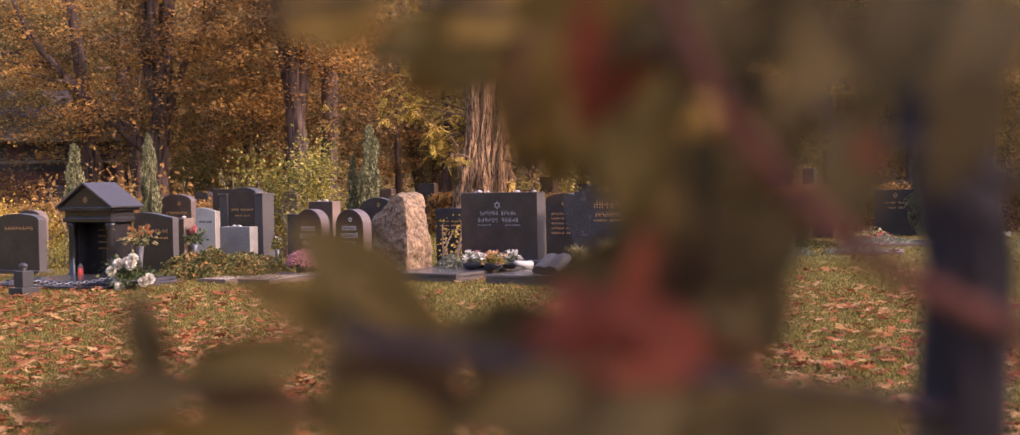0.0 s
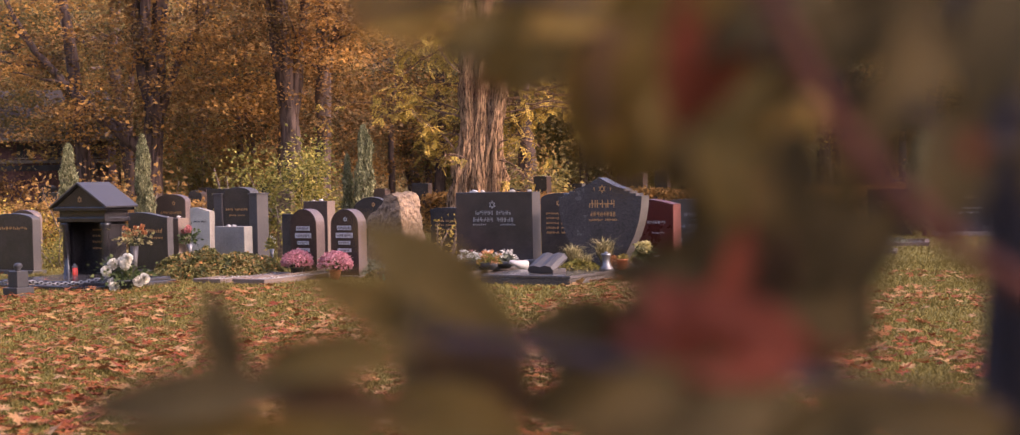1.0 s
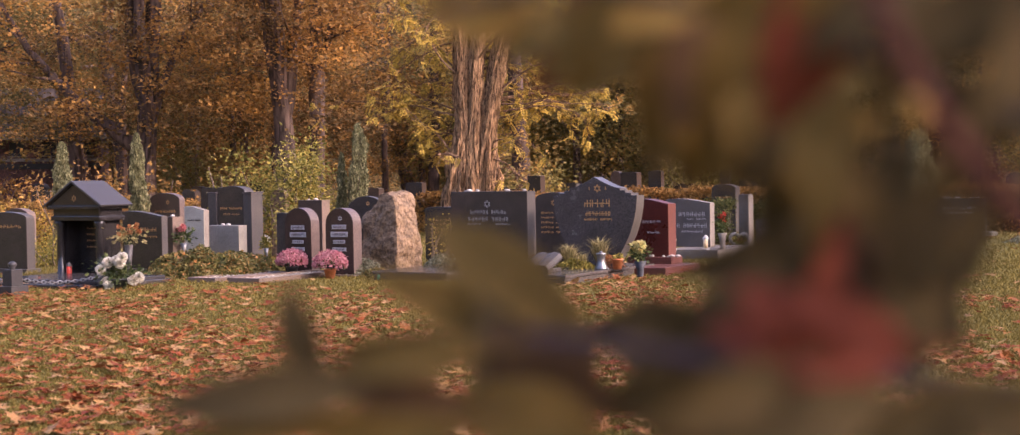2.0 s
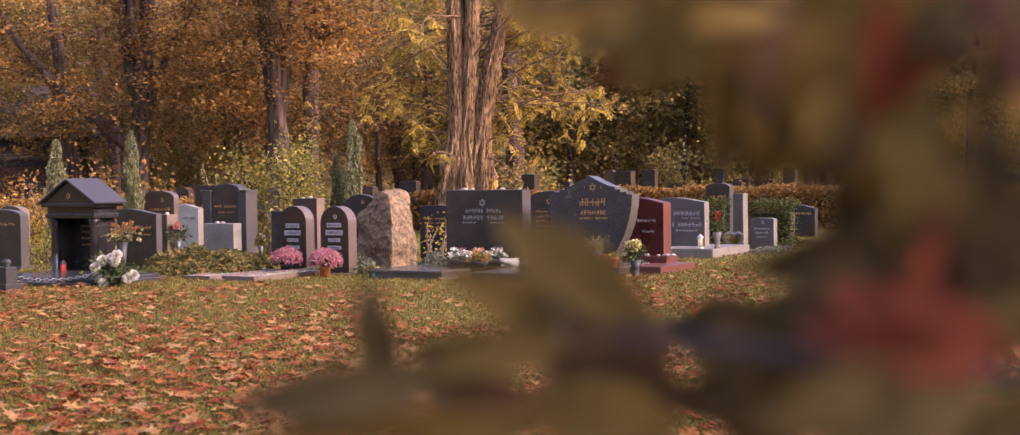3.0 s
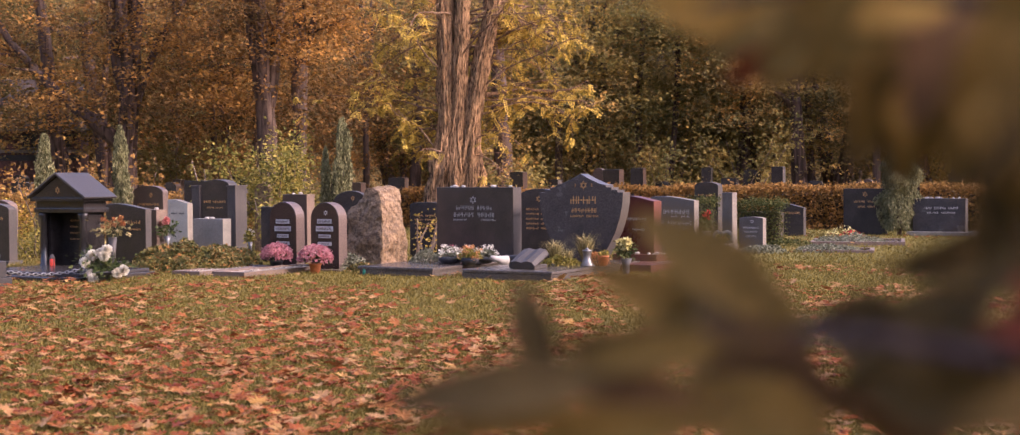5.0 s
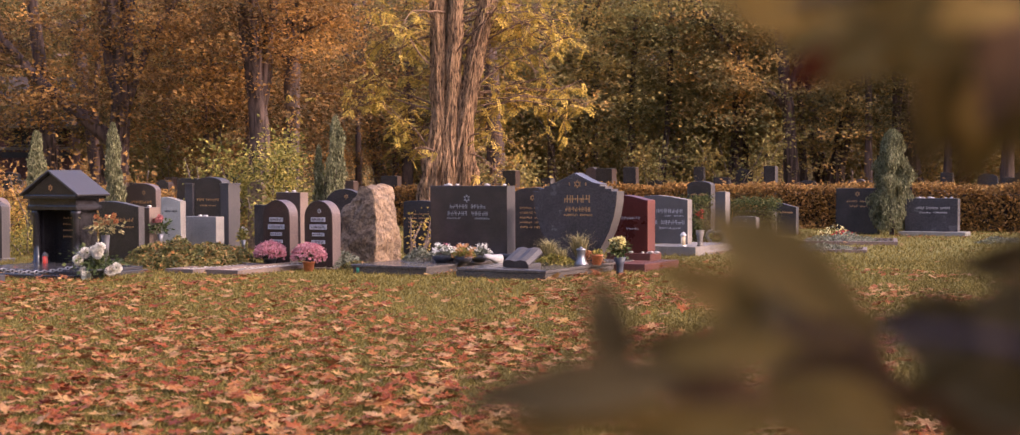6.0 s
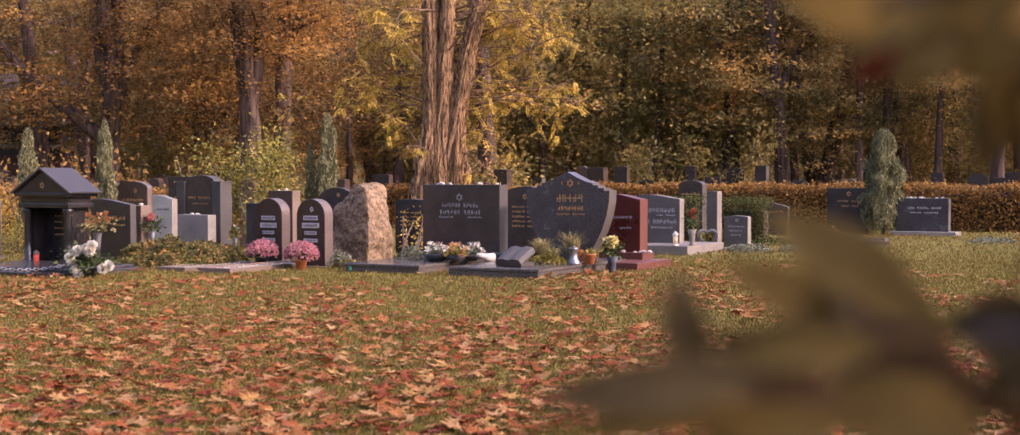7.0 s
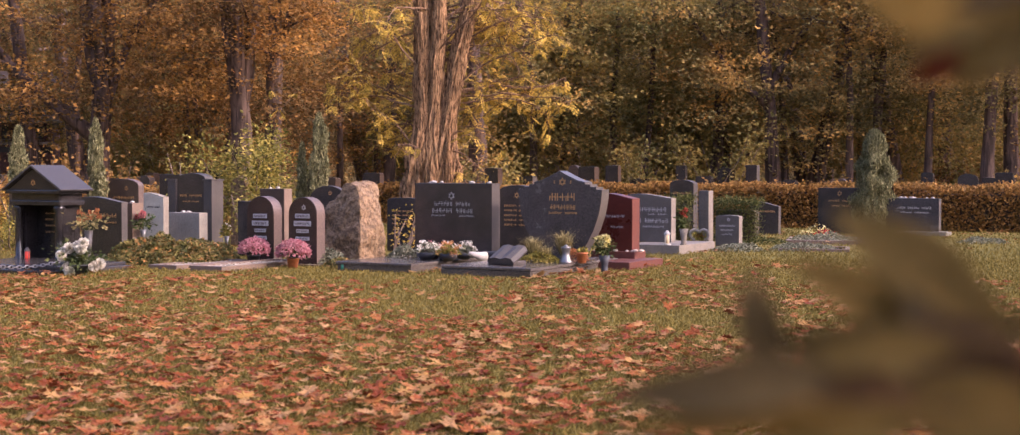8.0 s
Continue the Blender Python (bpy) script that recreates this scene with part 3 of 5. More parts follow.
lettering(fl, 0.05, 0.61, 0.4, 0.05, (4, 4), GOLD, -0.102, 54)
fr = headstone(8.56, 29.92, flat(1.1, 0.70), 0.24, BLUE, BLACK_EDGE, "wide dark grey gravestone with small stones along the top", z0=0.09)
lettering(fr, 0.05, 0.50, 0.72, 0.055, (4, 6, 5), PALE, -0.122, 55)
lettering(fr, 0.05, 0.40, 0.6, 0.04, (5, 6), PALE, -0.122, 56)
part("plinth", box(-0.62, 0.75, -0.35, 0.2, -0.2, 0.0), LIGHT, fr)
E_ = headstone(-1.78, 23.18, arch(0.62, 0.90, 0.03), 0.13, BLACK, BLACK_EDGE, "black gravestone with rows of gold lettering behind the boulder")
for i in range(4):
    lettering(E_, 0.0, 0.68 - 0.07 * i, 0.42, 0.03, (5, 6), GOLD, -0.067, 60 + i)
E_ = headstone(0.10, 21.95, arch(0.66, 1.12, 0.10), 0.13, BLACK, BLACK_EDGE, "black gravestone with curved top, gold star and gold lettering")
star(E_, 0.0, 0.96, 0.05, GOLD, -0.07)
for i in range(5):
    lettering(E_, 0.0, 0.80 - 0.075 * i, 0.46, 0.035, (6, 5), GOLD, -0.067, 65 + i)

headstone(9.0, 33.4, arch(1.1, 1.02, 0.08), 0.2, PURPLE, PURPLE_EDGE, "low wide purple-brown gravestone before the hedge")

# far stones behind the hedge
r = random.Random(5)
for i in range(46):
    x = -9 + i * 0.49 + r.uniform(-0.3, 0.3)
    d = r.uniform(38, 46)
    tall = r.uniform(1.05, 1.6)
    x = x * d / 24
    headstone(x, d, arch(r.uniform(0.28, 0.55), tall, r.choice((0.02, 0.02, 0.15))), 0.25, r.choice((BLACK, BLACK, BLACK, BROWN)), r.choice((BLACK, BLACK_EDGE, BROWN)),
              "weathered upright gravestone among the trees", group="distant headstones", turn=FACE + r.uniform(-8, 8), lean=r.uniform(-2, 2))


# boulder gravestone
def boulder():
    st = thing("boulder_gravestone", pose(-2.30, 20.22, 0, 0, 0, FACE - 9), "rough tan sandstone boulder set upright as a gravestone", "gravestone")
    outline = [(-0.42, -0.1), (0.33, -0.1), (0.35, 0.30), (0.33, 0.70), (0.30, 0.98), (0.22, 1.13), (0.10, 1.19), (-0.02, 1.16), (-0.13, 1.02), (-0.25, 0.93), (-0.36, 0.84), (-0.41, 0.5)]
    bm = prism(outline, -0.22, 0.34, 0.05, 0)
    bmesh.ops.triangulate(bm, faces=bm.faces[:])
    for _ in range(4):
        long = [e for e in bm.edges if e.calc_length() > 0.05]
        bmesh.ops.subdivide_edges(bm, edges=long, cuts=1, use_grid_fill=False)
        bmesh.ops.triangulate(bm, faces=[f for f in bm.faces if len(f.verts) > 3])
    bm.normal_update()
    moves = []
    for v in bm.verts:
        q = v.co
        big = noise.fractal(q * 3.2, 0.9, 2.1, 4)
        cell = noise.voronoi(q * 5.0)[0]
        moves.append(v.normal * (0.045 * big - 0.03 * (cell[1] - cell[0]) + 0.008 * noise.noise(q * 19) + 0.012 * abs(noise.noise(q * 9))))
    for v, d in zip(bm.verts, moves):
        v.co += d
        v.co.y *= 1.0 - 0.22 * max(0, v.co.z)
    part("stone", bm, SAND, st)


boulder()


# ---- trees ----
def crown_points(n_clumps, per, rx, rz, zc, spread, seed, low=-1.0):
    r = np.random.default_rng(seed)
    c = []
    while len(c) < n_clumps:
        p = r.uniform(-1, 1, 3)
        if 0.25 < np.linalg.norm(p) < 1 and p[2] > low:
            c.append((p[0] * rx, p[1] * rx, zc + p[2] * rz))
    pts = clumps(c, per, (spread * 1.7, spread * 1.7, spread * 0.32), seed + 1)
    mid = np.repeat(np.asarray(c), per, 0)
    pts[:, 2] -= 0.22 * ((pts[:, :2] - mid[:, :2]) ** 2).sum(1)
    return pts


def forest_tree(name, m, height, radius, mat, label, seed, leaves=(84, 112), crown=(4.0, 5.0, 7.5), fork=0.45, lean=(0, 0), size=0.15, base_limbs=8, bark=None):
    """A tapered trunk with limbs, and a crown of single leaves in clumps."""
    r = random.Random(seed)
    t = thing(name, m, label, "tree", "woodland trees")
    bm = bmesh.new()
    trunk = limb((0, 0, -0.3), (lean[0], lean[1], 1), height, 12, 0.10, 0.06, seed)
    tube(bm, trunk, [radius * (1.35 if i == 0 else 1.0) * (1 - 0.75 * i / 12) for i in range(13)], 12, 0.25)
    for k in range(base_limbs):
        i = r.randint(max(3, int(12 * fork)), 10)
        a = r.uniform(0, 6.283)
        path = limb(trunk[i], (math.cos(a), math.sin(a), r.uniform(0.2, 0.9)), crown[0] * r.uniform(0.7, 1.2), 7, 0.25, 0.03, seed * 31 + k)
        r0 = radius * (1 - 0.75 * i / 12) * r.uniform(0.35, 0.6)
        tube(bm, path, [r0 * (1 - 0.85 * j / 7) for j in range(8)], 6)
        for q in range(3):
            j = r.randint(2, 6)
            a2 = a + r.uniform(-1.2, 1.2)
            tw = limb(path[j], (math.cos(a2), math.sin(a2), r.uniform(-0.4, 0.6)), 1.6, 4, 0.3, -0.02, seed * 77 + k * 5 + q)
            tube(bm, tw, [r0 * 0.3 * (1 - 0.8 * u / 4) + 0.004 for u in range(5)], 4)
    part("trunk", bm, bark or BARK, t, smooth=True)
    pts = crown_points(leaves[0], leaves[1], crown[0], crown[1], crown[2], 0.36, seed)
    part("crown", leaf_cloud(pts[pts[:, 2] > 0.4], size, 0.35, seed, 0.75, layered=True), mat, t)
    return t


def gap_to_building(x, d):
    """A clear line through the trees to the brick building."""
    return d < 57 and abs(x / d + 0.385) < 0.022


LABELS = {LEAF_OLIVE: "woodland tree with olive green and yellowing foliage", LEAF_ORANGE: "woodland tree with orange autumn foliage", LEAF_MIXED: "woodland tree with mixed brown and gold autumn foliage"}
kinds = []
for i, (mt, hgt, rad, crown) in enumerate(((LEAF_MIXED, 14, 0.30, (4.2, 4.8, 6.2)), (LEAF_OLIVE, 13, 0.24, (3.8, 4.4, 5.4)), (LEAF_ORANGE, 12, 0.20, (3.6, 4.2, 5.2)),
                                           (LEAF_MIXED, 15, 0.34, (4.6, 5.0, 6.8)), (LEAF_OLIVE, 12, 0.18, (3.4, 4.2, 5.0)))):
    kinds.append(forest_tree("woodland_tree", pose(-30 + i * 13, 62 + 3 * i, 0), hgt, rad, mt, LABELS[mt], 100 + i, crown=crown))
r = random.Random(21)
for row, (d, nn) in enumerate(((50, 8), (58, 9), (68, 11), (80, 11), (95, 10))):
    for i in range(nn):
        span = d * 0.47
        x = -span + (i + 0.5 + r.uniform(-0.35, 0.35)) * 2 * span / nn
        if gap_to_building(x, d):
            continue
        copy_thing(kinds[r.choice((0, 2, 2, 3, 2) if x < -1 else (0, 1, 2, 3, 4, 0))], pose(x, d + r.uniform(-3, 3), 0, 0, 0, r.uniform(0, 360)) @ Matrix.Scale(1, 4))


# single trunks that stand out at the edge of the wood
def stand(x, d, radius, height, lean, seed, forks=(), label="tall grey-brown trunk with autumn foliage at the edge of the wood", mat=None, zc=7.6, front=0.0):
    t = thing("edge_tree", pose(x, d, 0), label, "tree", "trees at the edge of the wood")
    bm = bmesh.new()
    trunk = limb((0, 0, -0.3), (lean, 0, 1), height, 14, 0.035, 0.0, seed)
    tube(bm, trunk, [radius * (1.4 if i == 0 else 1.08 if i == 1 else 1.0) * (1 - 0.5 * i / 14) for i in range(15)], 14, 0.3)
    rr = random.Random(seed)
    tips = []
    for z, dx, dz, ln, k in forks:
        i = min(13, max(1, int((z + 0.3) / height * 14)))
        s = limb(trunk[i], (dx, rr.uniform(-0.3, 0.3), dz), ln, 10, 0.12, 0.05, seed * 7 + int(z * 10))
        tube(bm, s, [radius * k * (1 - 0.8 * j / 10) + 0.01 for j in range(11)], 8, 0.2)
        tips += s[4:]
        for q in range(6):
            j = rr.randint(3, 10)
            tw = limb(s[j], (dx + rr.uniform(-0.8, 0.8), rr.uniform(-0.8, 0.8), rr.uniform(-0.3, 0.9)), rr.uniform(0.8, 2.0), 5, 0.25, 0.0, seed * 11 + q + int(z * 100))
            tube(bm, tw, [radius * k * 0.25 * (1 - 0.8 * u / 5) + 0.004 for u in range(6)], 5)
            tips += tw[2:]
    part("trunk", bm, BARK, t, smooth=True)
    pts = crown_points(64, 80, 3.0, 4.0, zc - 1.4, 0.36, seed, -0.9)
    if front:
        g = np.random.default_rng(seed + 9)
        c = np.stack([g.uniform(-front, front, 34), g.uniform(-2.6, -0.5, 34), g.uniform(2.6, 8.0, 34)], 1)
        c = c[(np.abs(c[:, 0]) > 0.9) | (c[:, 2] > 5.6)]
        pts = np.concatenate([pts, clumps(c, 110, (0.6, 0.5, 0.13), seed + 11)])
    if tips:
        pts = np.concatenate([pts, clumps([tuple(p) for p in tips], 46, (0.3, 0.3, 0.2), seed + 5)])
    part("crown", leaf_cloud(pts, 0.135, 0.35, seed, 0.75, layered=True), mat or LEAF_ORANGE, t)


stand(-12.6, 42.5, 0.37, 9.0, 0.02, 41, ((2.4, -1.0, 0.85, 7.0, 0.62), (3.0, 0.1, 1.5, 7.0, 0.75), (3.4, 0.5, 1.2, 6.0, 0.4), (3.8, -0.4, 1.2, 6.0, 0.4)), "broad old tree forking low into several heavy limbs", front=3.4)
stand(-7.95, 41.5, 0.34, 10.0, -0.015, 42, ((3.6, 0.15, 1.4, 6.0, 0.75), (4.4, -0.25, 1.3, 5.0, 0.5)), "twin-stemmed straight trunk at the edge of the wood", front=2.6)
stand(-7.55, 43.5, 0.30, 10.0, 0.075, 43, ((5.0, 0.4, 1.2, 4.0, 0.5),), "straight trunk leaning slightly, at the edge of the wood")
stand(-15.4, 45.0, 0.26, 9.0, 0.0, 44)
stand(9.0, 48.0, 0.27, 10.5, -0.03, 45, ((4.0, -0.9, 1.1, 5.0, 0.5), (4.6, 0.7, 1.2, 5.0, 0.5), (5.4, -0.4, 1.3, 5.0, 0.5)), "dark thick trunk with forked limbs and golden foliage", LEAF_MIXED, 6.5, 3.4)
stand(7.2, 50.0, 0.26, 10.5, 0.0, 46, mat=LEAF_MIXED, zc=6.6, front=3.2)
stand(7.9, 52.0, 0.22, 10.5, 0.02, 47, mat=LEAF_OLIVE)
stand(4.6, 50.0, 0.13, 11.0, 0.07, 48, label="thin pale leaning trunk at the edge of the wood", mat=LEAF_OLIVE, front=3.2)
stand(15.5, 46.0, 0.24, 10.0, 0.06, 49, mat=LEAF_MIXED, front=2.8)
stand(16.6, 46.5, 0.28, 10.0, -0.02, 50, mat=LEAF_MIXED)
stand(2.4, 52.0, 0.17, 10.0, -0.03, 51, mat=LEAF_OLIVE, front=3.2)
stand(12.4, 48.5, 0.20, 10.0, 0.03, 54, mat=LEAF_MIXED, front=3.2)
stand(-10.2, 50.0, 0.20, 10.0, 0.01, 52, front=3.0)
stand(-4.6, 52.0, 0.22, 10.0, 0.01, 53)


# slim trunks deeper in the wood
slim = forest_tree("slender_woodland_tree", pose(-3.0, 55.0, 0), 13, 0.15, LEAF_MIXED, "slender dark trunk with thin autumn foliage high up", 160, (26, 60), (2.2, 3.6, 8.8), 0.5, (0.03, 0), base_limbs=5)
for i in range(26):
    d = r.uniform(47, 66)
    x = (-0.40 + 0.80 * (i + r.random()) / 26) * d
    if not gap_to_building(x, d):
        copy_thing(slim, pose(x, d, 0, r.uniform(-2, 2), r.uniform(-3, 3), r.uniform(0, 360)))

# unseen trees added behind the camera to dim sky fill and reflections
for i in range(7):
    copy_thing(kinds[i % 5], pose(-34 + 9.4 * i + r.uniform(-1, 1), -36 - 6 * (i % 3), 0, 0, 0, 47 * i))


def shrub(name, x, y, w, h, mat, label, seed, n=1800, size=0.09, group="undergrowth"):
    """Several stems from one root and leaves in clumps round them."""
    rr = random.Random(seed)
    t = thing(name, pose(x, y, 0), label, "shrub", group)
    tips = []
    for k in range(7):
        a = rr.uniform(0, 6.283)
        s = limb((0.1 * math.cos(a), 0.1 * math.sin(a), -0.1), (math.cos(a) * w / h, math.sin(a) * w / h, 1.2), h * rr.uniform(0.7, 1.0), 6, 0.2, 0.0, seed * 13 + k)
        bm = bmesh.new()
        tube(bm, s, [0.022 * (1 - 0.8 * j / 6) + 0.003 for j in range(7)], 5)
        part("stem", bm, TWIG, t)
        tips += s[2:]
    cc = [tuple(p) for p in tips]
    pts = clumps(cc, max(1, n // len(cc)), (w * 0.16, w * 0.16, h * 0.10), seed)
    pts[:, 2] = np.abs(pts[:, 2]) + 0.03
    part("foliage", leaf_cloud(pts, size, 0.2, seed), mat, t)
    return t


for i in range(26):
    d = r.uniform(42, 60)
    mt = r.choice((LEAF_ORANGE, LEAF_ORANGE, LEAF_MIXED, LEAF_OLIVE))
    x = (r.random() - 0.5) * d * 0.85
    if gap_to_building(x, d):
        x = -x
    shrub("woodland_shrub", x, d, r.uniform(1.6, 2.4), r.uniform(1.5, 3.6), mt, "woodland shrub with " + {LEAF_ORANGE: "orange", LEAF_MIXED: "brown and gold", LEAF_OLIVE: "olive green"}[mt] + " autumn leaves", 300 + i, 1500, 0.14)

for i in range(16):
    d = r.uniform(39, 47)
    mt = r.choice((LEAF_OLIVE, LEAF_MIXED, LEAF_ORANGE))
    x = r.uniform(-0.45, 0.45) * d
    if gap_to_building(x, d):
        x = -x
    shrub("woodland_shrub", x, d, r.uniform(1.0, 1.6), r.uniform(0.7, 1.5), mt, "woodland shrub with " + {LEAF_ORANGE: "orange", LEAF_MIXED: "brown and gold", LEAF_OLIVE: "olive green"}[mt] + " autumn leaves", 500 + i, 1100, 0.11)
for i in range(22):
    d = r.uniform(50, 72)
    mt = r.choice((LEAF_OLIVE, LEAF_MIXED, LEAF_MIXED))
    shrub("woodland_sapling", r.uniform(-0.12, 0.42) * d, d, r.uniform(2.2, 3.4), r.uniform(4.5, 8.0), mt, "leafy young woodland tree with " + {LEAF_MIXED: "brown and gold", LEAF_OLIVE: "olive green"}[mt] + " leaves", 400 + i, 3200, 0.17)

# distance: dim woodland beyond the last trees
bmat, bnt, bb = material("far_woodland", 1.0, 0.0)
bn = tex_noise(bnt, 0.9, 8.0, 0.7)
br = ramp(bnt, ((0.30, (0.07, 0.054, 0.028)), (0.52, (0.17, 0.122, 0.05)), (0.72, (0.31, 0.195, 0.066))))
bnt.links.new(bn.outputs[0], br.inputs[0])
bnt.links.new(br.outputs[0], bb.inputs["Base Color"])
bump(bnt, bb, bn.outputs[0], 1.0, 1.0)
bm = bmesh.new()
# the arc runs on round the unseen back, for the stones' reflections
arc = [(120 * math.sin(radians(a)), 120 * math.cos(radians(a))) for a in range(-180, 181, 5)]
prev = None
for x, y in arc:
    cur = (bm.verts.new((x, y, -1)), bm.verts.new((x, y, 30)))
    if prev:
        bm.faces.new((prev[0], cur[0], cur[1], prev[1]))
    prev = cur
tagged(part("backdrop", bm, bmat), "dim brown woodland in the far distance", "woodland", kind="structure")


# robinia with the sunlit furrowed trunk
def robinia():
    t = thing("robinia_tree", pose(-2.02, 34.0, 0), "old tree with deeply furrowed sunlit trunk and drooping yellow leaf sprays", "tree")
    bm = bmesh.new()
    stems = (((-0.35, 0, -0.3), (-0.30, 0, 1.2), (-0.12, 0, 2.6), (-0.16, 0.1, 4.4), (-0.22, 0.1, 6.6), (-0.4, 0.2, 10)),
             ((0.05, -0.12, -0.3), (0.05, -0.1, 1.2), (0.10, -0.05, 2.6), (0.22, 0.0, 4.4), (0.30, 0.0, 6.6), (0.2, 0.1, 10)),
             ((0.42, 0.05, -0.3), (0.38, 0.02, 1.2), (0.42, 0.0, 2.4), (0.68, 0.0, 4.0), (1.05, 0.0, 5.6), (1.6, -0.1, 9.5)),
             ((-0.10, 0.3, -0.3), (-0.05, 0.3, 1.2), (0.1, 0.3, 2.6), (0.1, 0.35, 4.4), (0.0, 0.4, 6.6), (-0.6, 0.6, 10)))
    for k, s in enumerate(stems):
        pts = []
        for a, b in zip(s, s[1:]):
            pts += [Vector(a).lerp(Vector(b), u / 12) for u in range(12)]
        rings = []
        n = 72
        for i, p in enumerate(pts):
            u = i / len(pts)
            rad = (0.52 if i < 3 else 0.46 - 0.22 * min(1, u * 2.4) - 0.06 * u) * (0.85 if k == 1 else 1.0)
            ring = []
            for j in range(n):
                w = 2 * math.pi * j / n
                q = Vector((math.cos(w) * 3.0, math.sin(w) * 3.0, p.z * 0.55 + k * 7))
                ridge = abs(noise.noise(q * 1.9)) * 0.75 + 0.55 * abs(noise.noise(q * 4.3))
                ring.append(bm.verts.new(p + Vector((math.cos(w), math.sin(w), 0)) * rad * (0.74 + 0.74 * ridge)))
            rings.append(ring)
        for a, b in zip(rings, rings[1:]):
            for j in range(n):
                bm.faces.new((a[j], a[(j + 1) % n], b[(j + 1) % n], b[j]))
    part("trunk", bm, BARK_ROB, t, smooth=True)
    rr = random.Random(8)
    bm = bmesh.new()
    sprays = []
    for k in range(60):
        z = rr.uniform(1.6, 7.6) if k < 46 else rr.uniform(2.8, 6.0)
        a = rr.uniform(0, 6.283) if k < 46 else rr.uniform(-0.5, 0.7)
        out = Vector((math.cos(a), math.sin(a) * (0.8 if math.sin(a) > 0 else 0.35), rr.uniform(0.0, 0.6)))
        ln = (rr.uniform(1.4, 3.4) if k < 46 else rr.uniform(2.6, 3.7)) * (0.6 if z < 2.4 else 1.0)
        s = limb((0.1 + 0.3 * math.cos(a), 0.25 + 0.3 * math.sin(a), z), out, ln, 9, 0.22, -0.06, 900 + k)
        tube(bm, s, [0.024 * (1 - 0.85 * j / 9) + 0.004 for j in range(10)], 5)
        for q in range(9):
            j = rr.randint(3, 9)
            d = Vector((rr.uniform(-1, 1), rr.uniform(-1, 1), rr.uniform(-0.8, 0.5)))
            tw = limb(s[j], d, rr.uniform(0.3, 0.9), 4, 0.3, -0.12, k * 50 + q)
            tube(bm, tw, [0.010 * (1 - 0.7 * u / 4) + 0.002 for u in range(5)], 4)
            sprays += tw[1:]
    part("limbwork", bm, TWIG_ROB, t)
    v, f = [], []
    for p in sprays:
        if rr.random() < (0.36 if p.x < 0 else 0.42) or (p.y < 0.3 and -0.75 < p.x - 0.12 * max(0.0, p.z - 2) < 0.75 and rr.random() < 0.93) or (p.y < 0.25 and 0 < p.x < 2.6 and p.z < 5.5 and rr.random() < 0.6):
            continue
        for _ in range(2):
            d = Vector((rr.uniform(-1, 1), rr.uniform(-1, 1), rr.uniform(-0.75, 0.45))).normalized()
            pinnate(v, f, p, d, rr.uniform(0.20, 0.32), rr)
    part("foliage", (v, f), LEAF_YELLOW, t)


def pinnate(v, f, base, d, length, rr):
    """One feathered leaf: pairs of oval leaflets along a drooping stalk, and one at its end."""
    side = d.cross(UP + Vector((rr.uniform(-0.5, 0.5), rr.uniform(-0.5, 0.5), 0))).normalized()
    n = 6
    p, step = Vector(base), length / n
    for u in range(n + 1):
        d = (d + Vector((0, 0, -0.06))).normalized()
        p = p + d * step
        for sg in ((-1, 1) if u < n else (0,)):
            ax = (side * sg + d * 0.35 + Vector((0, 0, -0.25))).normalized() if sg else d
            ln = step * rr.uniform(1.4, 1.85)
            w = ax.cross(side.cross(d)).normalized() * ln * 0.30
            k = len(v)
            v += [tuple(p), tuple(p + ax * ln * 0.5 + w), tuple(p + ax * ln), tuple(p + ax * ln * 0.5 - w)]
            f.append((k, k + 1, k + 2, k + 3))


robinia()


def conifer(x, y, w, h, label, seed, n=9000):
    """A slim columnar conifer of upright scaly sprays."""
    t = thing("columnar_conifer", pose(x, y, 0), label, "conifer", "slender conifers")
    r2 = np.random.default_rng(seed)
    u = r2.random(n) ** 0.8
    a = r2.random(n) * 6.283
    lump = np.array([noise.noise(Vector((math.cos(q) * 1.6, math.sin(q) * 1.6, v * 7 + seed))) for q, v in zip(a, u)])
    rad = w / 2 * np.sqrt(np.clip(1.02 - u ** 2.4, 0.0, 1)) * (0.8 + 0.6 * lump) * r2.uniform(0.55, 1.05, n)
    pts = np.stack([rad * np.cos(a), rad * np.sin(a), 0.1 + u * (h - 0.1)], 1)
    part("foliage", leaf_cloud(pts, 0.075, 0, seed, 0.34, True), LEAF_CONIFER, t)
    bm = bmesh.new()
    tube(bm, [Vector((0, 0, -0.2)), Vector((0, 0, h * 0.5)), Vector((0, 0, h * 0.92))], [0.05, 0.035, 0.01], 8)
    part("trunk", bm, BARK, t)


conifer(-7.10, 23.9, 0.40, 2.22, "slim grey-green columnar conifer behind the monument", 1)
conifer(-9.10, 25.8, 0.46, 2.15, "slim grey-green columnar conifer at the end of the row", 2)
conifer(-3.72, 27.0, 0.50, 2.45, "blue-green columnar conifer behind the arched stones", 3)
conifer(-4.10, 27.3, 0.30, 1.9, "small blue-green columnar conifer", 4, 3000)
conifer(7.80, 30.3, 0.98, 2.25, "broad blue-green conifer between two dark gravestones", 5, 22000)


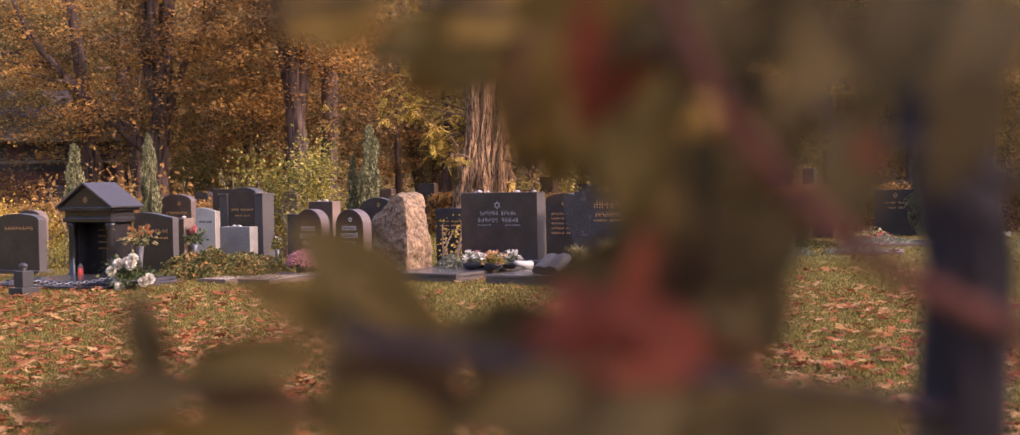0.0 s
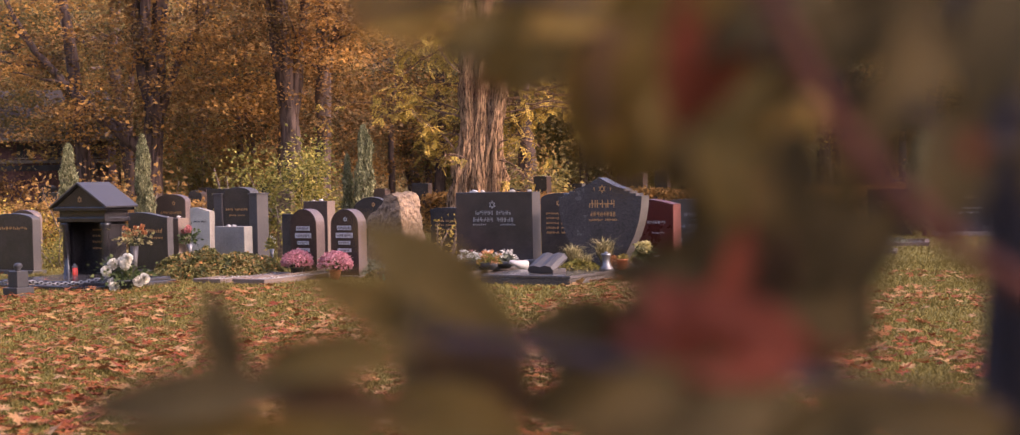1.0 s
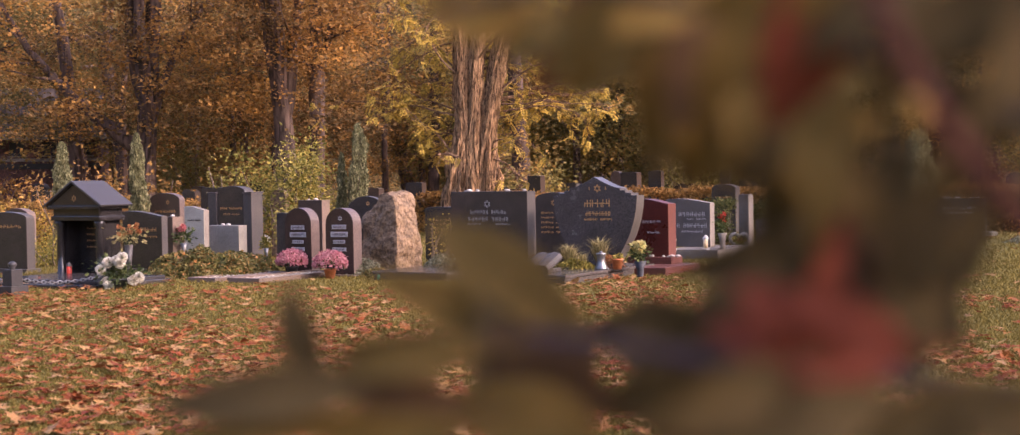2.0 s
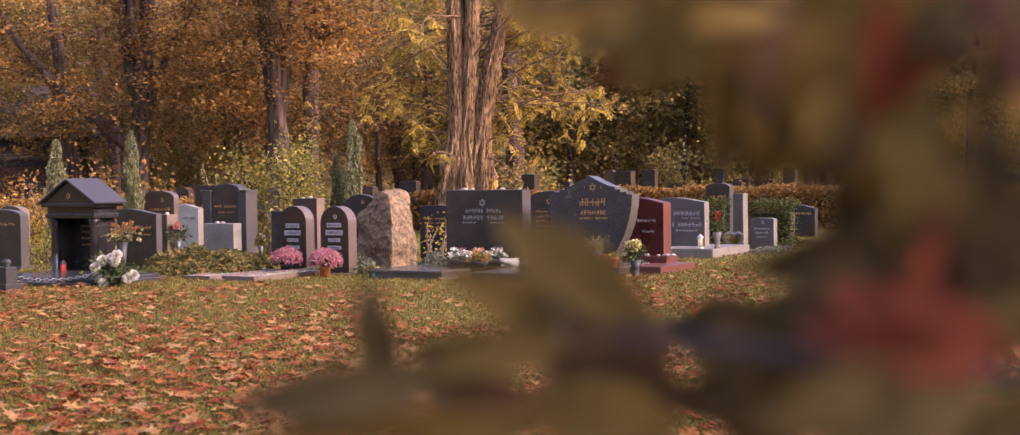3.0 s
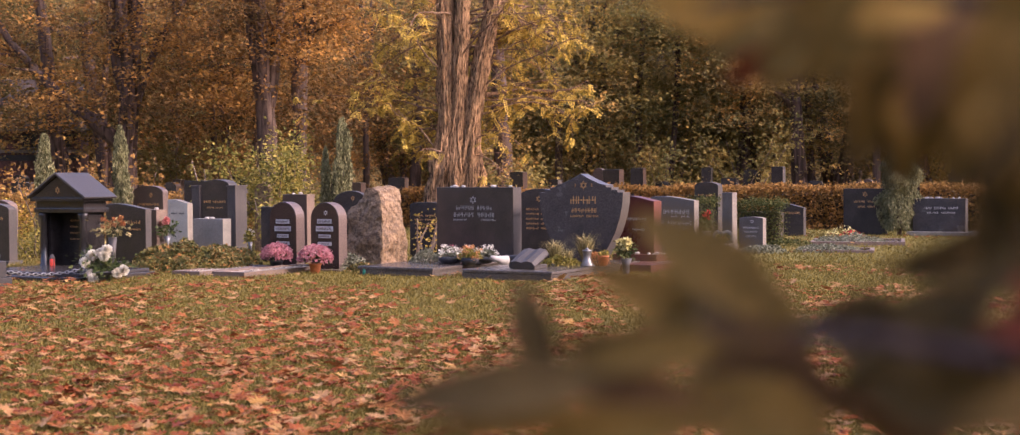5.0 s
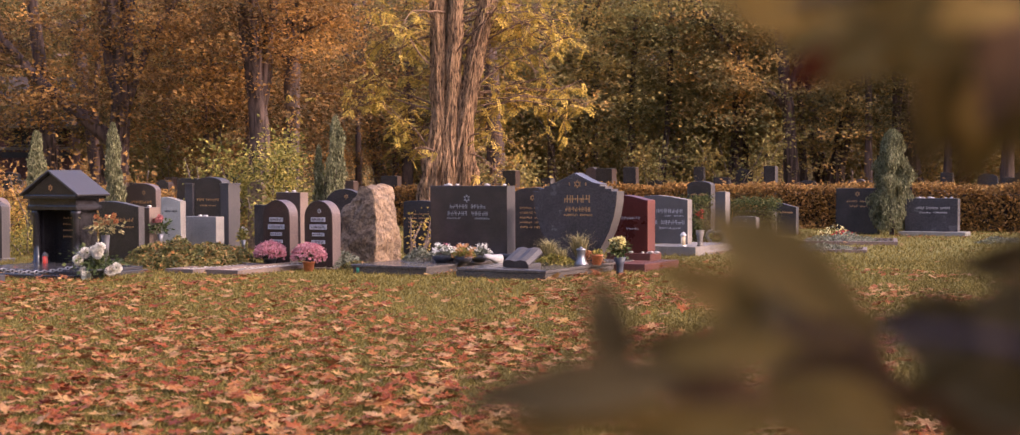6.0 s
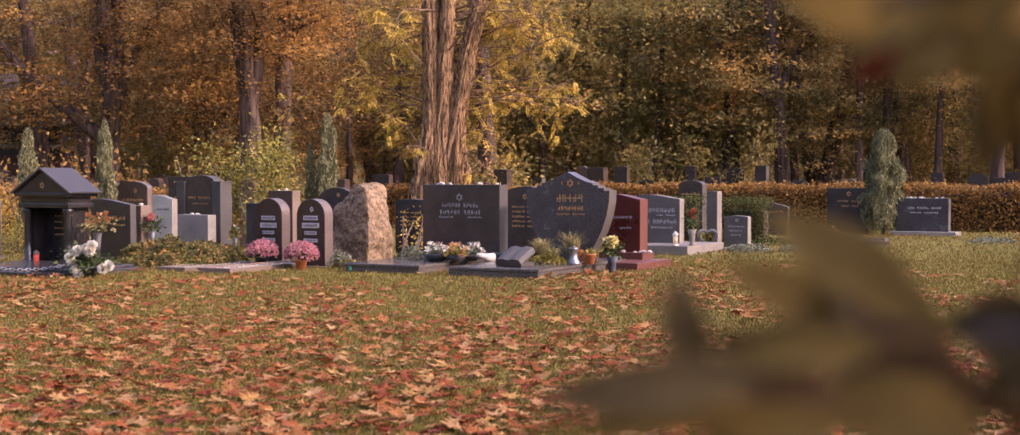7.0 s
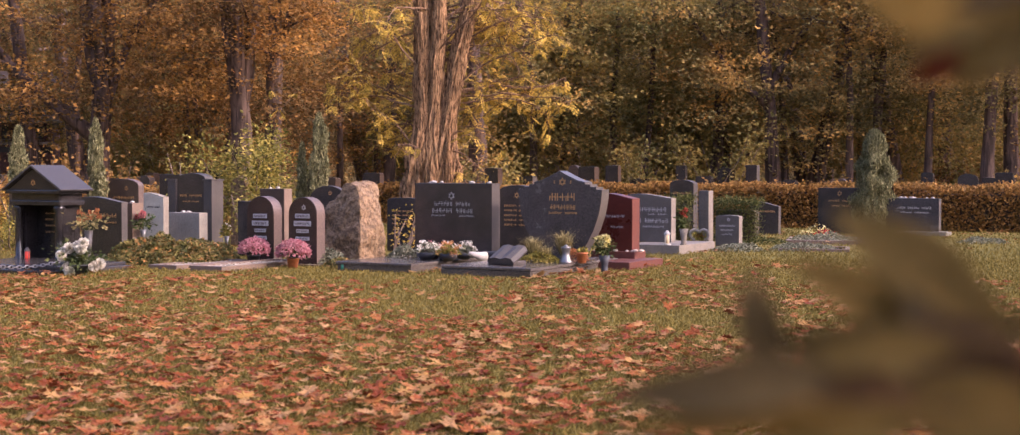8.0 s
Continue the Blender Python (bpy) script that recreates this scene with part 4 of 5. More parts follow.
def hedge(x0, y0, x1, y1, thick, h, mat, label, seed, n, size):
    """A clipped hedge: a dark twiggy core and a skin of leaves."""
    a, b = Vector((x0, y0, 0)), Vector((x1, y1, 0))
    ln = (b - a).length
    t = thing("hedge", Matrix.Translation(a) @ Matrix.Rotation(math.atan2(y1 - y0, x1 - x0), 4, "Z"), label, "hedge", "hedges")
    part("core", box(0.10, ln - 0.10, -thick / 2 + 0.16, thick / 2 - 0.16, -0.05, h - 0.16, 0.03), SOIL, t)
    r2 = np.random.default_rng(seed)
    pts = np.stack([r2.random(n) * ln, (r2.random(n) - 0.5) * thick, r2.random(n) * h], 1)
    k = r2.integers(0, 4, n)
    jit = r2.normal(size=n) * 0.045
    pts[k == 0, 1] = -thick / 2 + jit[k == 0]
    pts[k == 3, 1] = -thick / 2 + 0.08 + jit[k == 3]
    pts[k == 1, 2] = h + jit[k == 1]
    pts[:, 2] += 0.03 * np.sin(pts[:, 0] * 3.1) * (pts[:, 2] / h)
    part("foliage", leaf_cloud(pts, size, 0.1, seed), mat, t)


hedge(1.6, 36.0, 8.4, 33.6, 0.8, 1.0, LEAF_HEDGE, "clipped copper-orange beech hedge", 1, 19000, 0.085)
hedge(-3.6, 37.0, 0.9, 36.2, 0.8, 0.95, LEAF_HEDGE, "clipped copper-orange beech hedge", 2, 11000, 0.085)
hedge(8.9, 32.6, 15.0, 30.4, 0.9, 1.0, LEAF_HEDGE, "clipped copper-orange beech hedge", 3, 15000, 0.085)
hedge(-16.0, 33.0, -8.0, 31.0, 0.9, 0.95, LEAF_HEDGE, "clipped copper-orange beech hedge", 5, 12000, 0.085)
hedge(3.0, 27.6, 3.55, 27.4, 0.6, 0.80, LEAF_BOX, "clipped dark green box bush", 6, 3500, 0.04)
hedge(3.95, 27.6, 4.85, 27.2, 0.7, 0.76, LEAF_BOX, "clipped dark green box hedge", 7, 6000, 0.04)
shrub("garden_shrub", -4.58, 25.6, 1.05, 2.15, LEAF_BUSH, "loose yellow-green shrub with thin arching stems", 41, 5600, 0.075, "garden shrubs")
shrub("garden_shrub", -5.75, 26.1, 0.7, 1.95, LEAF_BUSH, "thin arching spray of small yellow-green leaves", 46, 650, 0.07, "garden shrubs")
shrub("garden_shrub", -4.22, 22.75, 0.30, 1.15, LEAF_BUSH, "slender yellow-green shrub hanging over the low stones", 47, 520, 0.065, "garden shrubs")
shrub("garden_shrub", -8.35, 23.4, 0.6, 0.80, LEAF_BUSH, "low yellow-green shrub beside the temple monument", 42, 1400, 0.05, "garden shrubs")
shrub("garden_shrub", -10.7, 27.5, 1.2, 1.25, LEAF_YELLOW, "golden shrub at the end of the grave row", 43, 2400, 0.06, "garden shrubs")
for x, y, w, h, k in ((-7.95, 26.6, 0.9, 1.75, 48), (-9.75, 27.8, 1.0, 1.9, 49), (-11.6, 29.0, 1.3, 1.7, 50), (-7.2, 27.6, 0.7, 1.3, 51), (-5.9, 28.4, 0.8, 1.25, 52)):
    shrub("garden_shrub", x, y, w, h, LEAF_HEDGE, "loose shrub with copper-orange autumn leaves behind the graves", k, 800, 0.10, "garden shrubs")
shrub("garden_shrub", -1.72, 21.4, 0.28, 0.92, LEAF_YELLOW, "slender young shrub with yellow leaves behind the boulder", 44, 170, 0.06, "garden shrubs")


# ---- shrub in front of the camera ----
def fg_leaf_mat(name, col, col2):
    m, nt, b = material(name, 0.85, 0.1)
    n = tex_noise(nt, 60.0, 3.0)
    rr = ramp(nt, ((0.35, col), (0.7, col2)))
    nt.links.new(n.outputs[0], rr.inputs[0])
    nt.links.new(rr.outputs[0], b.inputs["Base Color"])
    tr = nt.nodes.new("ShaderNodeBsdfTranslucent")
    nt.links.new(rr.outputs[0], tr.inputs[0])
    ms = nt.nodes.new("ShaderNodeMixShader")
    ms.inputs[0].default_value = 0.15
    nt.links.new(b.outputs[0], ms.inputs[1])
    nt.links.new(tr.outputs[0], ms.inputs[2])
    nt.links.new(ms.outputs[0], nt.nodes["Material Output"].inputs[0])
    return m


# the second colour is a darkened leaf tone, with shade put into it
FG = [fg_leaf_mat("olive_leaf", (0.150, 0.092, 0.021), (0.20, 0.121, 0.030)), fg_leaf_mat("dark_shaded_leaf", (0.072, 0.050, 0.020), (0.112, 0.075, 0.027)),
      fg_leaf_mat("red_leaf", (0.145, 0.036, 0.017), (0.205, 0.053, 0.025)), fg_leaf_mat("yellow_brown_leaf", (0.33, 0.185, 0.040), (0.40, 0.23, 0.052)),
      fg_leaf_mat("brown_leaf", (0.10, 0.056, 0.026), (0.14, 0.076, 0.034))]
STEM_MAT = [mat_bark("red_brown_stem_bark", (0.06, 0.022, 0.016), (0.13, 0.05, 0.034), 60.0, 0.3), mat_bark("dark_stem_bark", (0.02, 0.016, 0.018), (0.05, 0.04, 0.04), 60.0, 0.4), mat_bark("purple_grey_stem_bark", (0.028, 0.020, 0.024), (0.06, 0.043, 0.05), 60.0, 0.3)]
LEAF_NAMES = ("", "dark leaf with shade put into its colour", "red autumn leaf", "yellow-brown leaf", "brown leaf")
LOW_TIP = (
    (0.172, 0.627, 1.257, 0.083, 0.036, 137, 0),
    (0.193, 0.622, 1.235, 0.087, 0.035, 117, 0),
    (0.149, 0.622, 1.244, 0.070, 0.023, 155, 0),
    (0.097, 0.570, 1.238, 0.042, 0.020, 102, 1),
    (0.097, 0.574, 1.236, 0.035, 0.018, 104, 0),
    (0.127, 0.593, 1.228, 0.050, 0.012, 193, 1),
    (0.180, 0.611, 1.213, 0.074, 0.041, 109, 1),
    (0.192, 0.606, 1.219, 0.060, 0.033, 149, 4),
    (0.079, 0.568, 1.197, 0.122, 0.011, 187, 0),
    (0.128, 0.570, 1.193, 0.072, 0.017, 190, 0),
    (0.133, 0.576, 1.210, 0.065, 0.018, 171, 4),
)
LOW_BASE = (
    (0.237, 0.625, 1.232, 0.052, 0.026, 176, 1),
    (0.273, 0.626, 1.235, 0.065, 0.026, 24, 1),
    (0.280, 0.637, 1.262, 0.076, 0.018, 193, 1),
    (0.114, 0.570, 1.198, 0.085, 0.011, 176, 0),
    (0.191, 0.598, 1.212, 0.069, 0.029, 170, 4),
    (0.183, 0.582, 1.200, 0.071, 0.034, 164, 0),
    (0.255, 0.594, 1.207, 0.062, 0.034, 158, 1),
    (0.288, 0.606, 1.221, 0.084, 0.030, 171, 1),
    (0.285, 0.600, 1.207, 0.082, 0.032, 2, 4),
)
LOW_EDGE = (
    (0.244, 0.614, 1.215, 0.062, 0.030, 158, 1),
    (0.237, 0.603, 1.205, 0.068, 0.027, 199, 1),
    (0.238, 0.624, 1.237, 0.030, 0.017, 29, 1),
    (0.276, 0.646, 1.255, 0.038, 0.020, 186, 1),
    (0.252, 0.603, 1.194, 0.061, 0.030, 158, 4),
)
UP_LEFT = (
    (0.164, 0.606, 1.367, 0.049, 0.026, 166, 3),
    (0.216, 0.623, 1.351, 0.054, 0.033, 199, 0),
    (0.251, 0.589, 1.321, 0.034, 0.012, 261, 3),
    (0.267, 0.584, 1.311, 0.043, 0.017, 261, 0),
    (0.284, 0.575, 1.304, 0.035, 0.015, 260, 1),
    (0.228, 0.614, 1.366, 0.050, 0.025, 177, 0),
)
LOW_RED = (
    (0.280, 0.481, 1.243, 0.070, 0.032, 171, 2),
    (0.289, 0.486, 1.262, 0.044, 0.015, 74, 2),
    (0.286, 0.479, 1.233, 0.047, 0.025, 320, 2),
    (0.278, 0.485, 1.248, 0.047, 0.024, 141, 2),
    (0.321, 0.503, 1.248, 0.033, 0.01, 165, 1),
    (0.337, 0.504, 1.242, 0.027, 0.008, 282, 1),
    (0.314, 0.503, 1.24, 0.025, 0.008, 260, 1),
    (0.283, 0.471, 1.216, 0.063, 0.025, 20, 1),
    (0.318, 0.472, 1.216, 0.058, 0.025, 200, 1),
    (0.347, 0.464, 1.217, 0.057, 0.027, 170, 1),
    (0.248, 0.45, 1.226, 0.052, 0.022, 200, 1),
)
TOP_LEFT = (
    (0.169, 0.578, 1.364, 0.039, 0.021, 205, 3),
    (0.188, 0.569, 1.368, 0.031, 0.015, 200, 0),
    (0.223, 0.57, 1.352, 0.051, 0.028, 230, 0),
    (0.242, 0.561, 1.363, 0.05, 0.028, 210, 3),
    (0.262, 0.541, 1.336, 0.043, 0.022, 250, 0),
    (0.212, 0.579, 1.344, 0.029, 0.013, 235, 0),
)
MID_FILL = (
    (0.315, 0.564, 1.262, 0.055, 0.028, 245, 4),
    (0.332, 0.545, 1.268, 0.053, 0.027, 250, 1),
    (0.333, 0.544, 1.239, 0.053, 0.027, 230, 1),
    (0.311, 0.585, 1.282, 0.052, 0.026, 250, 0),
    (0.322, 0.554, 1.245, 0.049, 0.025, 240, 4),
)
UP_TIP = (
    (0.192, 0.644, 1.359, 0.043, 0.023, 205, 0),
    (0.202, 0.684, 1.349, 0.037, 0.021, 230, 2),
    (0.23, 0.685, 1.356, 0.064, 0.035, 225, 0),
    (0.251, 0.664, 1.32, 0.053, 0.028, 250, 1),
    (0.262, 0.634, 1.307, 0.037, 0.02, 255, 0),
    (0.272, 0.625, 1.334, 0.072, 0.042, 230, 1),
    (0.286, 0.625, 1.31, 0.05, 0.031, 250, 0),
    (0.3, 0.604, 1.278, 0.059, 0.03, 260, 1),
    (0.296, 0.624, 1.28, 0.05, 0.022, 255, 1),
    (0.308, 0.604, 1.248, 0.054, 0.027, 255, 1),
    (0.24, 0.645, 1.364, 0.072, 0.037, 200, 1),
    (0.292, 0.606, 1.351, 0.067, 0.04, 220, 0),
)
UP_FILL = (
    (0.213, 0.695, 1.37, 0.062, 0.034, 210, 4),
    (0.263, 0.656, 1.356, 0.07, 0.038, 220, 1),
    (0.291, 0.605, 1.319, 0.065, 0.038, 240, 1),
    (0.305, 0.595, 1.302, 0.064, 0.037, 255, 0),
    (0.3, 0.584, 1.255, 0.062, 0.031, 262, 1),
    (0.301, 0.573, 1.23, 0.056, 0.028, 250, 1),
    (0.304, 0.596, 1.334, 0.064, 0.037, 230, 0),
    (0.319, 0.625, 1.286, 0.042, 0.019, 250, 1),
    (0.266, 0.645, 1.318, 0.058, 0.032, 250, 4),
)
LOW_FILL = (
    (0.080, 0.558, 1.213, 0.093, 0.023, 186, 1),
    (0.137, 0.566, 1.225, 0.075, 0.017, 185, 0),
    (0.241, 0.521, 1.231, 0.051, 0.028, 126, 1),
    (0.251, 0.511, 1.217, 0.070, 0.025, 186, 1),
    (0.268, 0.523, 1.260, 0.038, 0.016, 185, 1),
)
UP_MID = (
    (0.223, 0.642, 1.359, 0.063, 0.032, 235, 0),
    (0.246, 0.633, 1.331, 0.057, 0.027, 258, 0),
    (0.259, 0.583, 1.343, 0.065, 0.031, 250, 4),
    (0.281, 0.48, 1.336, 0.060, 0.032, 258, 2),
    (0.273, 0.573, 1.318, 0.036, 0.02, 262, 0),
    (0.286, 0.483, 1.3, 0.043, 0.019, 268, 0),
    (0.312, 0.465, 1.332, 0.047, 0.025, 240, 1),
    (0.311, 0.515, 1.313, 0.012, 0.008, 270, 3),
    (0.256, 0.623, 1.319, 0.031, 0.014, 272, 3),
    (0.237, 0.623, 1.369, 0.067, 0.031, 200, 0),
)
UP_BACK = (
    (0.33, 0.475, 1.303, 0.05, 0.025, 250, 1),
    (0.342, 0.456, 1.33, 0.05, 0.028, 230, 1),
    (0.356, 0.466, 1.294, 0.051, 0.025, 262, 1),
    (0.268, 0.474, 1.354, 0.054, 0.025, 200, 0),
    (0.3, 0.475, 1.348, 0.05, 0.025, 215, 1),
    (0.306, 0.504, 1.286, 0.033, 0.016, 282, 1),
    (0.339, 0.495, 1.271, 0.041, 0.017, 255, 1),
    (0.331, 0.476, 1.343, 0.05, 0.027, 210, 1),
    (0.311, 0.484, 1.295, 0.038, 0.019, 262, 1),
)
SIDE = (
    (0.398, 0.479, 1.333, 0.058, 0.029, 240, 1),
    (0.397, 0.488, 1.309, 0.051, 0.026, 245, 1),
    (0.37, 0.458, 1.336, 0.056, 0.03, 250, 1),
    (0.583, 0.834, 1.251, 0.111, 0.056, 250, 1),
    (0.431, 0.489, 1.312, 0.064, 0.032, 240, 1),
    (0.593, 0.833, 1.184, 0.111, 0.056, 210, 1),
    (0.456, 0.49, 1.286, 0.064, 0.032, 250, 1),
    (0.458, 0.489, 1.248, 0.064, 0.032, 230, 1),
    (0.515, 0.732, 1.273, 0.052, 0.023, 260, 0),
    (0.511, 0.731, 1.234, 0.052, 0.023, 260, 1),
)
STEM_RED = ((0.294, 0.454, 1.366), (0.302, 0.453, 1.342), (0.316, 0.453, 1.314), (0.334, 0.459, 1.293), (0.354, 0.464, 1.275), (0.379, 0.475, 1.259), (0.404, 0.486, 1.248), (0.458, 0.528, 1.226))
STEM_LOW = ((0.189, 0.508, 1.241), (0.214, 0.494, 1.24), (0.249, 0.49, 1.234), (0.318, 0.523, 1.224), (0.393, 0.625, 1.202), (0.449, 0.687, 1.18))
STEM_UP = ((0.158, 0.52, 1.356), (0.205, 0.502, 1.364), (0.271, 0.494, 1.348), (0.336, 0.496, 1.321), (0.434, 0.629, 1.302), (0.495, 0.671, 1.275))
TRUNK = ((0.451, 0.683, 1.024), (0.451, 0.685, 1.101), (0.449, 0.687, 1.18), (0.455, 0.689, 1.254), (0.444, 0.69, 1.321), (0.439, 0.712, 1.395))
BERRIES = ((0.308, 0.443, 1.314), (0.358, 0.45, 1.302))
plant = thing("shrub", pose(0.62, 0.66, 0.0), "leafy shrub with olive, brown and red autumn leaves on thin stems", "shrub")
ORIGIN = Vector((0.62, 0.66, 0.0))


def stem(name, pts, r0, r1, mat):
    p = [Vector(q) - ORIGIN for q in pts]
    fine = []
    for a, b in zip(p, p[1:]):
        fine += [a.lerp(b, u / 5) for u in range(5)]
    fine.append(p[-1])
    bm = bmesh.new()
    tube(bm, fine, [r0 + (r1 - r0) * i / (len(fine) - 1) for i in range(len(fine))], 10, 0.15)
    part(name, bm, mat, plant, smooth=True)


def blade(x, y, z, length, width, angle, colour, seed):
    """A pointed oval leaf with a folded midrib and a short stalk, facing the light."""
    rr = random.Random(seed)
    bm = bmesh.new()
    n = 10
    rows = []
    for i in range(n + 1):
        u = i / n
        w = width * 0.5 * math.sin(math.pi * min(1, u ** 0.8)) ** 0.75 * (1 - 0.45 * u ** 4)
        s = (u - 0.5) * length
        sag = -0.18 * length * (u - 0.5) ** 2 * 2
        rows.append([bm.verts.new((s, k * w, sag + abs(k) * w * 0.22)) for k in (-1, -0.5, 0, 0.5, 1)])
    for a, b in zip(rows, rows[1:]):
        for k in range(4):
            bm.faces.new((a[k], a[k + 1], b[k + 1], b[k]))
    tube(bm, [Vector((-0.72 * length, 0, -0.04 * length)), Vector((-0.5 * length, 0, -0.05 * length)), Vector((0.3 * length, 0, -0.01 * length))], [0.0009, 0.0009, 0.0004], 6)
    bmesh.ops.remove_doubles(bm, verts=bm.verts, dist=1e-6)
    m = Matrix.Translation(Vector((x, y, z)) - ORIGIN) @ Matrix.Rotation(radians(-angle), 4, "Y") @ Matrix.Rotation(radians(90 + rr.uniform(-25, 25)), 4, "X") @ Matrix.Rotation(radians(rr.uniform(-18, 18)), 4, "Y")
    bmesh.ops.transform(bm, matrix=m, verts=bm.verts)
    part("leaf", bm, FG[colour], plant, LEAF_NAMES[colour], True)


k = 0
for rows_ in (LOW_TIP, LOW_BASE, LOW_EDGE, LOW_RED, LOW_FILL, TOP_LEFT, UP_LEFT, MID_FILL, UP_TIP, UP_FILL, UP_MID, UP_BACK, SIDE):
    for row in rows_:
        blade(*row, 500 + k)
        k += 1
stem("red_stem", STEM_RED, 0.0032, 0.0045, STEM_MAT[0])
stem("twig", STEM_LOW, 0.002, 0.0045, STEM_MAT[2])
stem("twig", STEM_UP, 0.002, 0.005, STEM_MAT[1])
stem("main_stem", ((0.625, 0.66, -0.1), (0.62, 0.66, 0.5)) + TRUNK[1:], 0.024, 0.018, STEM_MAT[1])
# unseen foliage above and beside the view, added to shade the near leaves
g_ = np.random.default_rng(77)
high = np.stack([g_.uniform(-0.30, 0.75, 1750), g_.uniform(-0.60, 0.35, 1750), g_.uniform(1.48, 2.25, 1750)], 1)
side = np.stack([g_.uniform(0.05, 0.65, 1100), g_.uniform(-0.55, 0.0, 1100), g_.uniform(0.75, 1.5, 1100)], 1)
high = high[(((high - (0.22, -0.12, 1.865)) / (0.525, 0.475, 0.385)) ** 2).sum(1) < 1.2 + 0.25 * np.sin(9 * high[:, 0] + 7 * high[:, 1])]
side = side[(((side - (0.35, -0.27, 1.125)) / (0.30, 0.275, 0.375)) ** 2).sum(1) < 1.2 + 0.25 * np.sin(11 * side[:, 1] + 8 * side[:, 2])]
body = np.stack([g_.uniform(0.55, 1.35, 2700), g_.uniform(-0.15, 0.85, 2700), g_.uniform(1.05, 2.3, 2700)], 1)
body = body[(((body - (0.97, 0.34, 1.66)) / (0.36, 0.44, 0.58)) ** 2).sum(1) < 1.1 + 0.25 * np.sin(10 * body[:, 1] + 9 * body[:, 2])]
part("foliage", leaf_cloud(np.concatenate([high, side, body]), 0.085, 0.2, 77, 0.45), LEAF_BOX, plant)["kind"] = "stuff"
for (x, y, z), r_, mt in ((BERRIES[0], 0.0042, FG[3]), (BERRIES[1], 0.0040, FG[2])):
    bm = bmesh.new()
    bmesh.ops.create_uvsphere(bm, u_segments=14, v_segments=10, radius=r_)
    for v in bm.verts:
        v.co = Vector((v.co.x * 0.85, v.co.y * 0.85, v.co.z * 1.25)) + Vector((x, y, z)) - ORIGIN
    part("berry", bm, mt, plant, "small ripe berry", True)
# two more unseen stems, added to carry that shading foliage
stem("twig", ((0.625, 0.66, 0.6), (0.80, 0.48, 1.1), (0.95, 0.36, 1.6), (0.98, 0.32, 2.1)), 0.014, 0.004, STEM_MAT[1])
stem("twig", ((0.60, 0.70, 1.42), (0.66, 0.70, 1.75), (0.62, 0.62, 2.2)), 0.016, 0.004, STEM_MAT[1])


# ---- small things on and by the graves ----
PETALS = {k: mat_leaf(k + "_petals", ((0.0, a), (1.0, b)), 0.7, 0.3) for k, a, b in (
    ("pink", (0.36, 0.09, 0.11), (0.60, 0.33, 0.32)), ("white", (0.60, 0.55, 0.44), (0.80, 0.75, 0.62)), ("red", (0.50, 0.03, 0.02), (0.70, 0.10, 0.08)),
    ("yellow", (0.58, 0.48, 0.15), (0.78, 0.69, 0.33)), ("orange", (0.40, 0.16, 0.05), (0.58, 0.32, 0.14)), ("rose", (0.50, 0.10, 0.09), (0.66, 0.30, 0.25)), ("rust", (0.30, 0.07, 0.03), (0.45, 0.24, 0.08)))}
LEAF_SILVER = mat_leaf("silver_green_leaves", ((0.0, (0.09, 0.095, 0.055)), (1.0, (0.26, 0.25, 0.165))), 0.8, 0.2)
LEAF_POT = mat_leaf("dark_green_pot_leaves", ((0.0, (0.03, 0.05, 0.015)), (1.0, (0.10, 0.11, 0.03))), 0.6, 0.25)
STRAW = mat_leaf("straw_grass_blades", ((0.0, (0.16, 0.14, 0.05)), (1.0, (0.42, 0.33, 0.14))), 0.7, 0.3)
PEBBLE = mat_stone("pale_pebble", (0.32, 0.28, 0.23), (0.52, 0.47, 0.40), 0.8, 40)


def dome(n, r, z, flat_, seed, shell=0.85):
    g = np.random.default_rng(seed)
    p = g.normal(size=(n, 3))
    p[:, 2] = np.abs(p[:, 2]) * 1.0 - 0.15
    p /= np.linalg.norm(p, axis=1)[:, None]
    p *= (r * g.uniform(shell, 1.03, n))[:, None]
    p[:, 2] = p[:, 2] * flat_ + z
    return p


def pot(parent, r, h, mat, z0=0.0, name="pot"):
    return part(name, lathe(((r * 0.72, z0), (r * 0.95, z0 + h * 0.85), (r * 1.06, z0 + h * 0.86), (r * 1.06, z0 + h), (r * 0.9, z0 + h), (r * 0.86, z0 + h * 0.8)), 24), mat, parent, smooth=True)


def mum_bush(x, y, z, r, pot_mat, label, seed):
    t = thing("chrysanthemum_pot", pose(x, y, z), label, "potted flowers", "potted flowers")
    pot(t, 0.085, 0.14, pot_mat)
    part("foliage", leaf_cloud(dome(500, r * 0.9, 0.2, 0.75, seed, 0.4), 0.05, 0.2, seed), LEAF_POT, t)
    c = dome(330, r, 0.2, 0.82, seed + 1, 0.92)
    part("blossoms", leaf_cloud(clumps(c, 9, 0.012, seed), 0.03, 0.0, seed, 0.8), PETALS["pink"], t)["kind"] = "stuff"


mum_bush(-3.66, 19.85, 0.0, 0.215, POT_DARK, "round pink chrysanthemum in a dark pot", 1)
mum_bush(-3.00, 19.15, 0.0, 0.225, TERRACOTTA, "round pink chrysanthemum in a terracotta pot", 2)


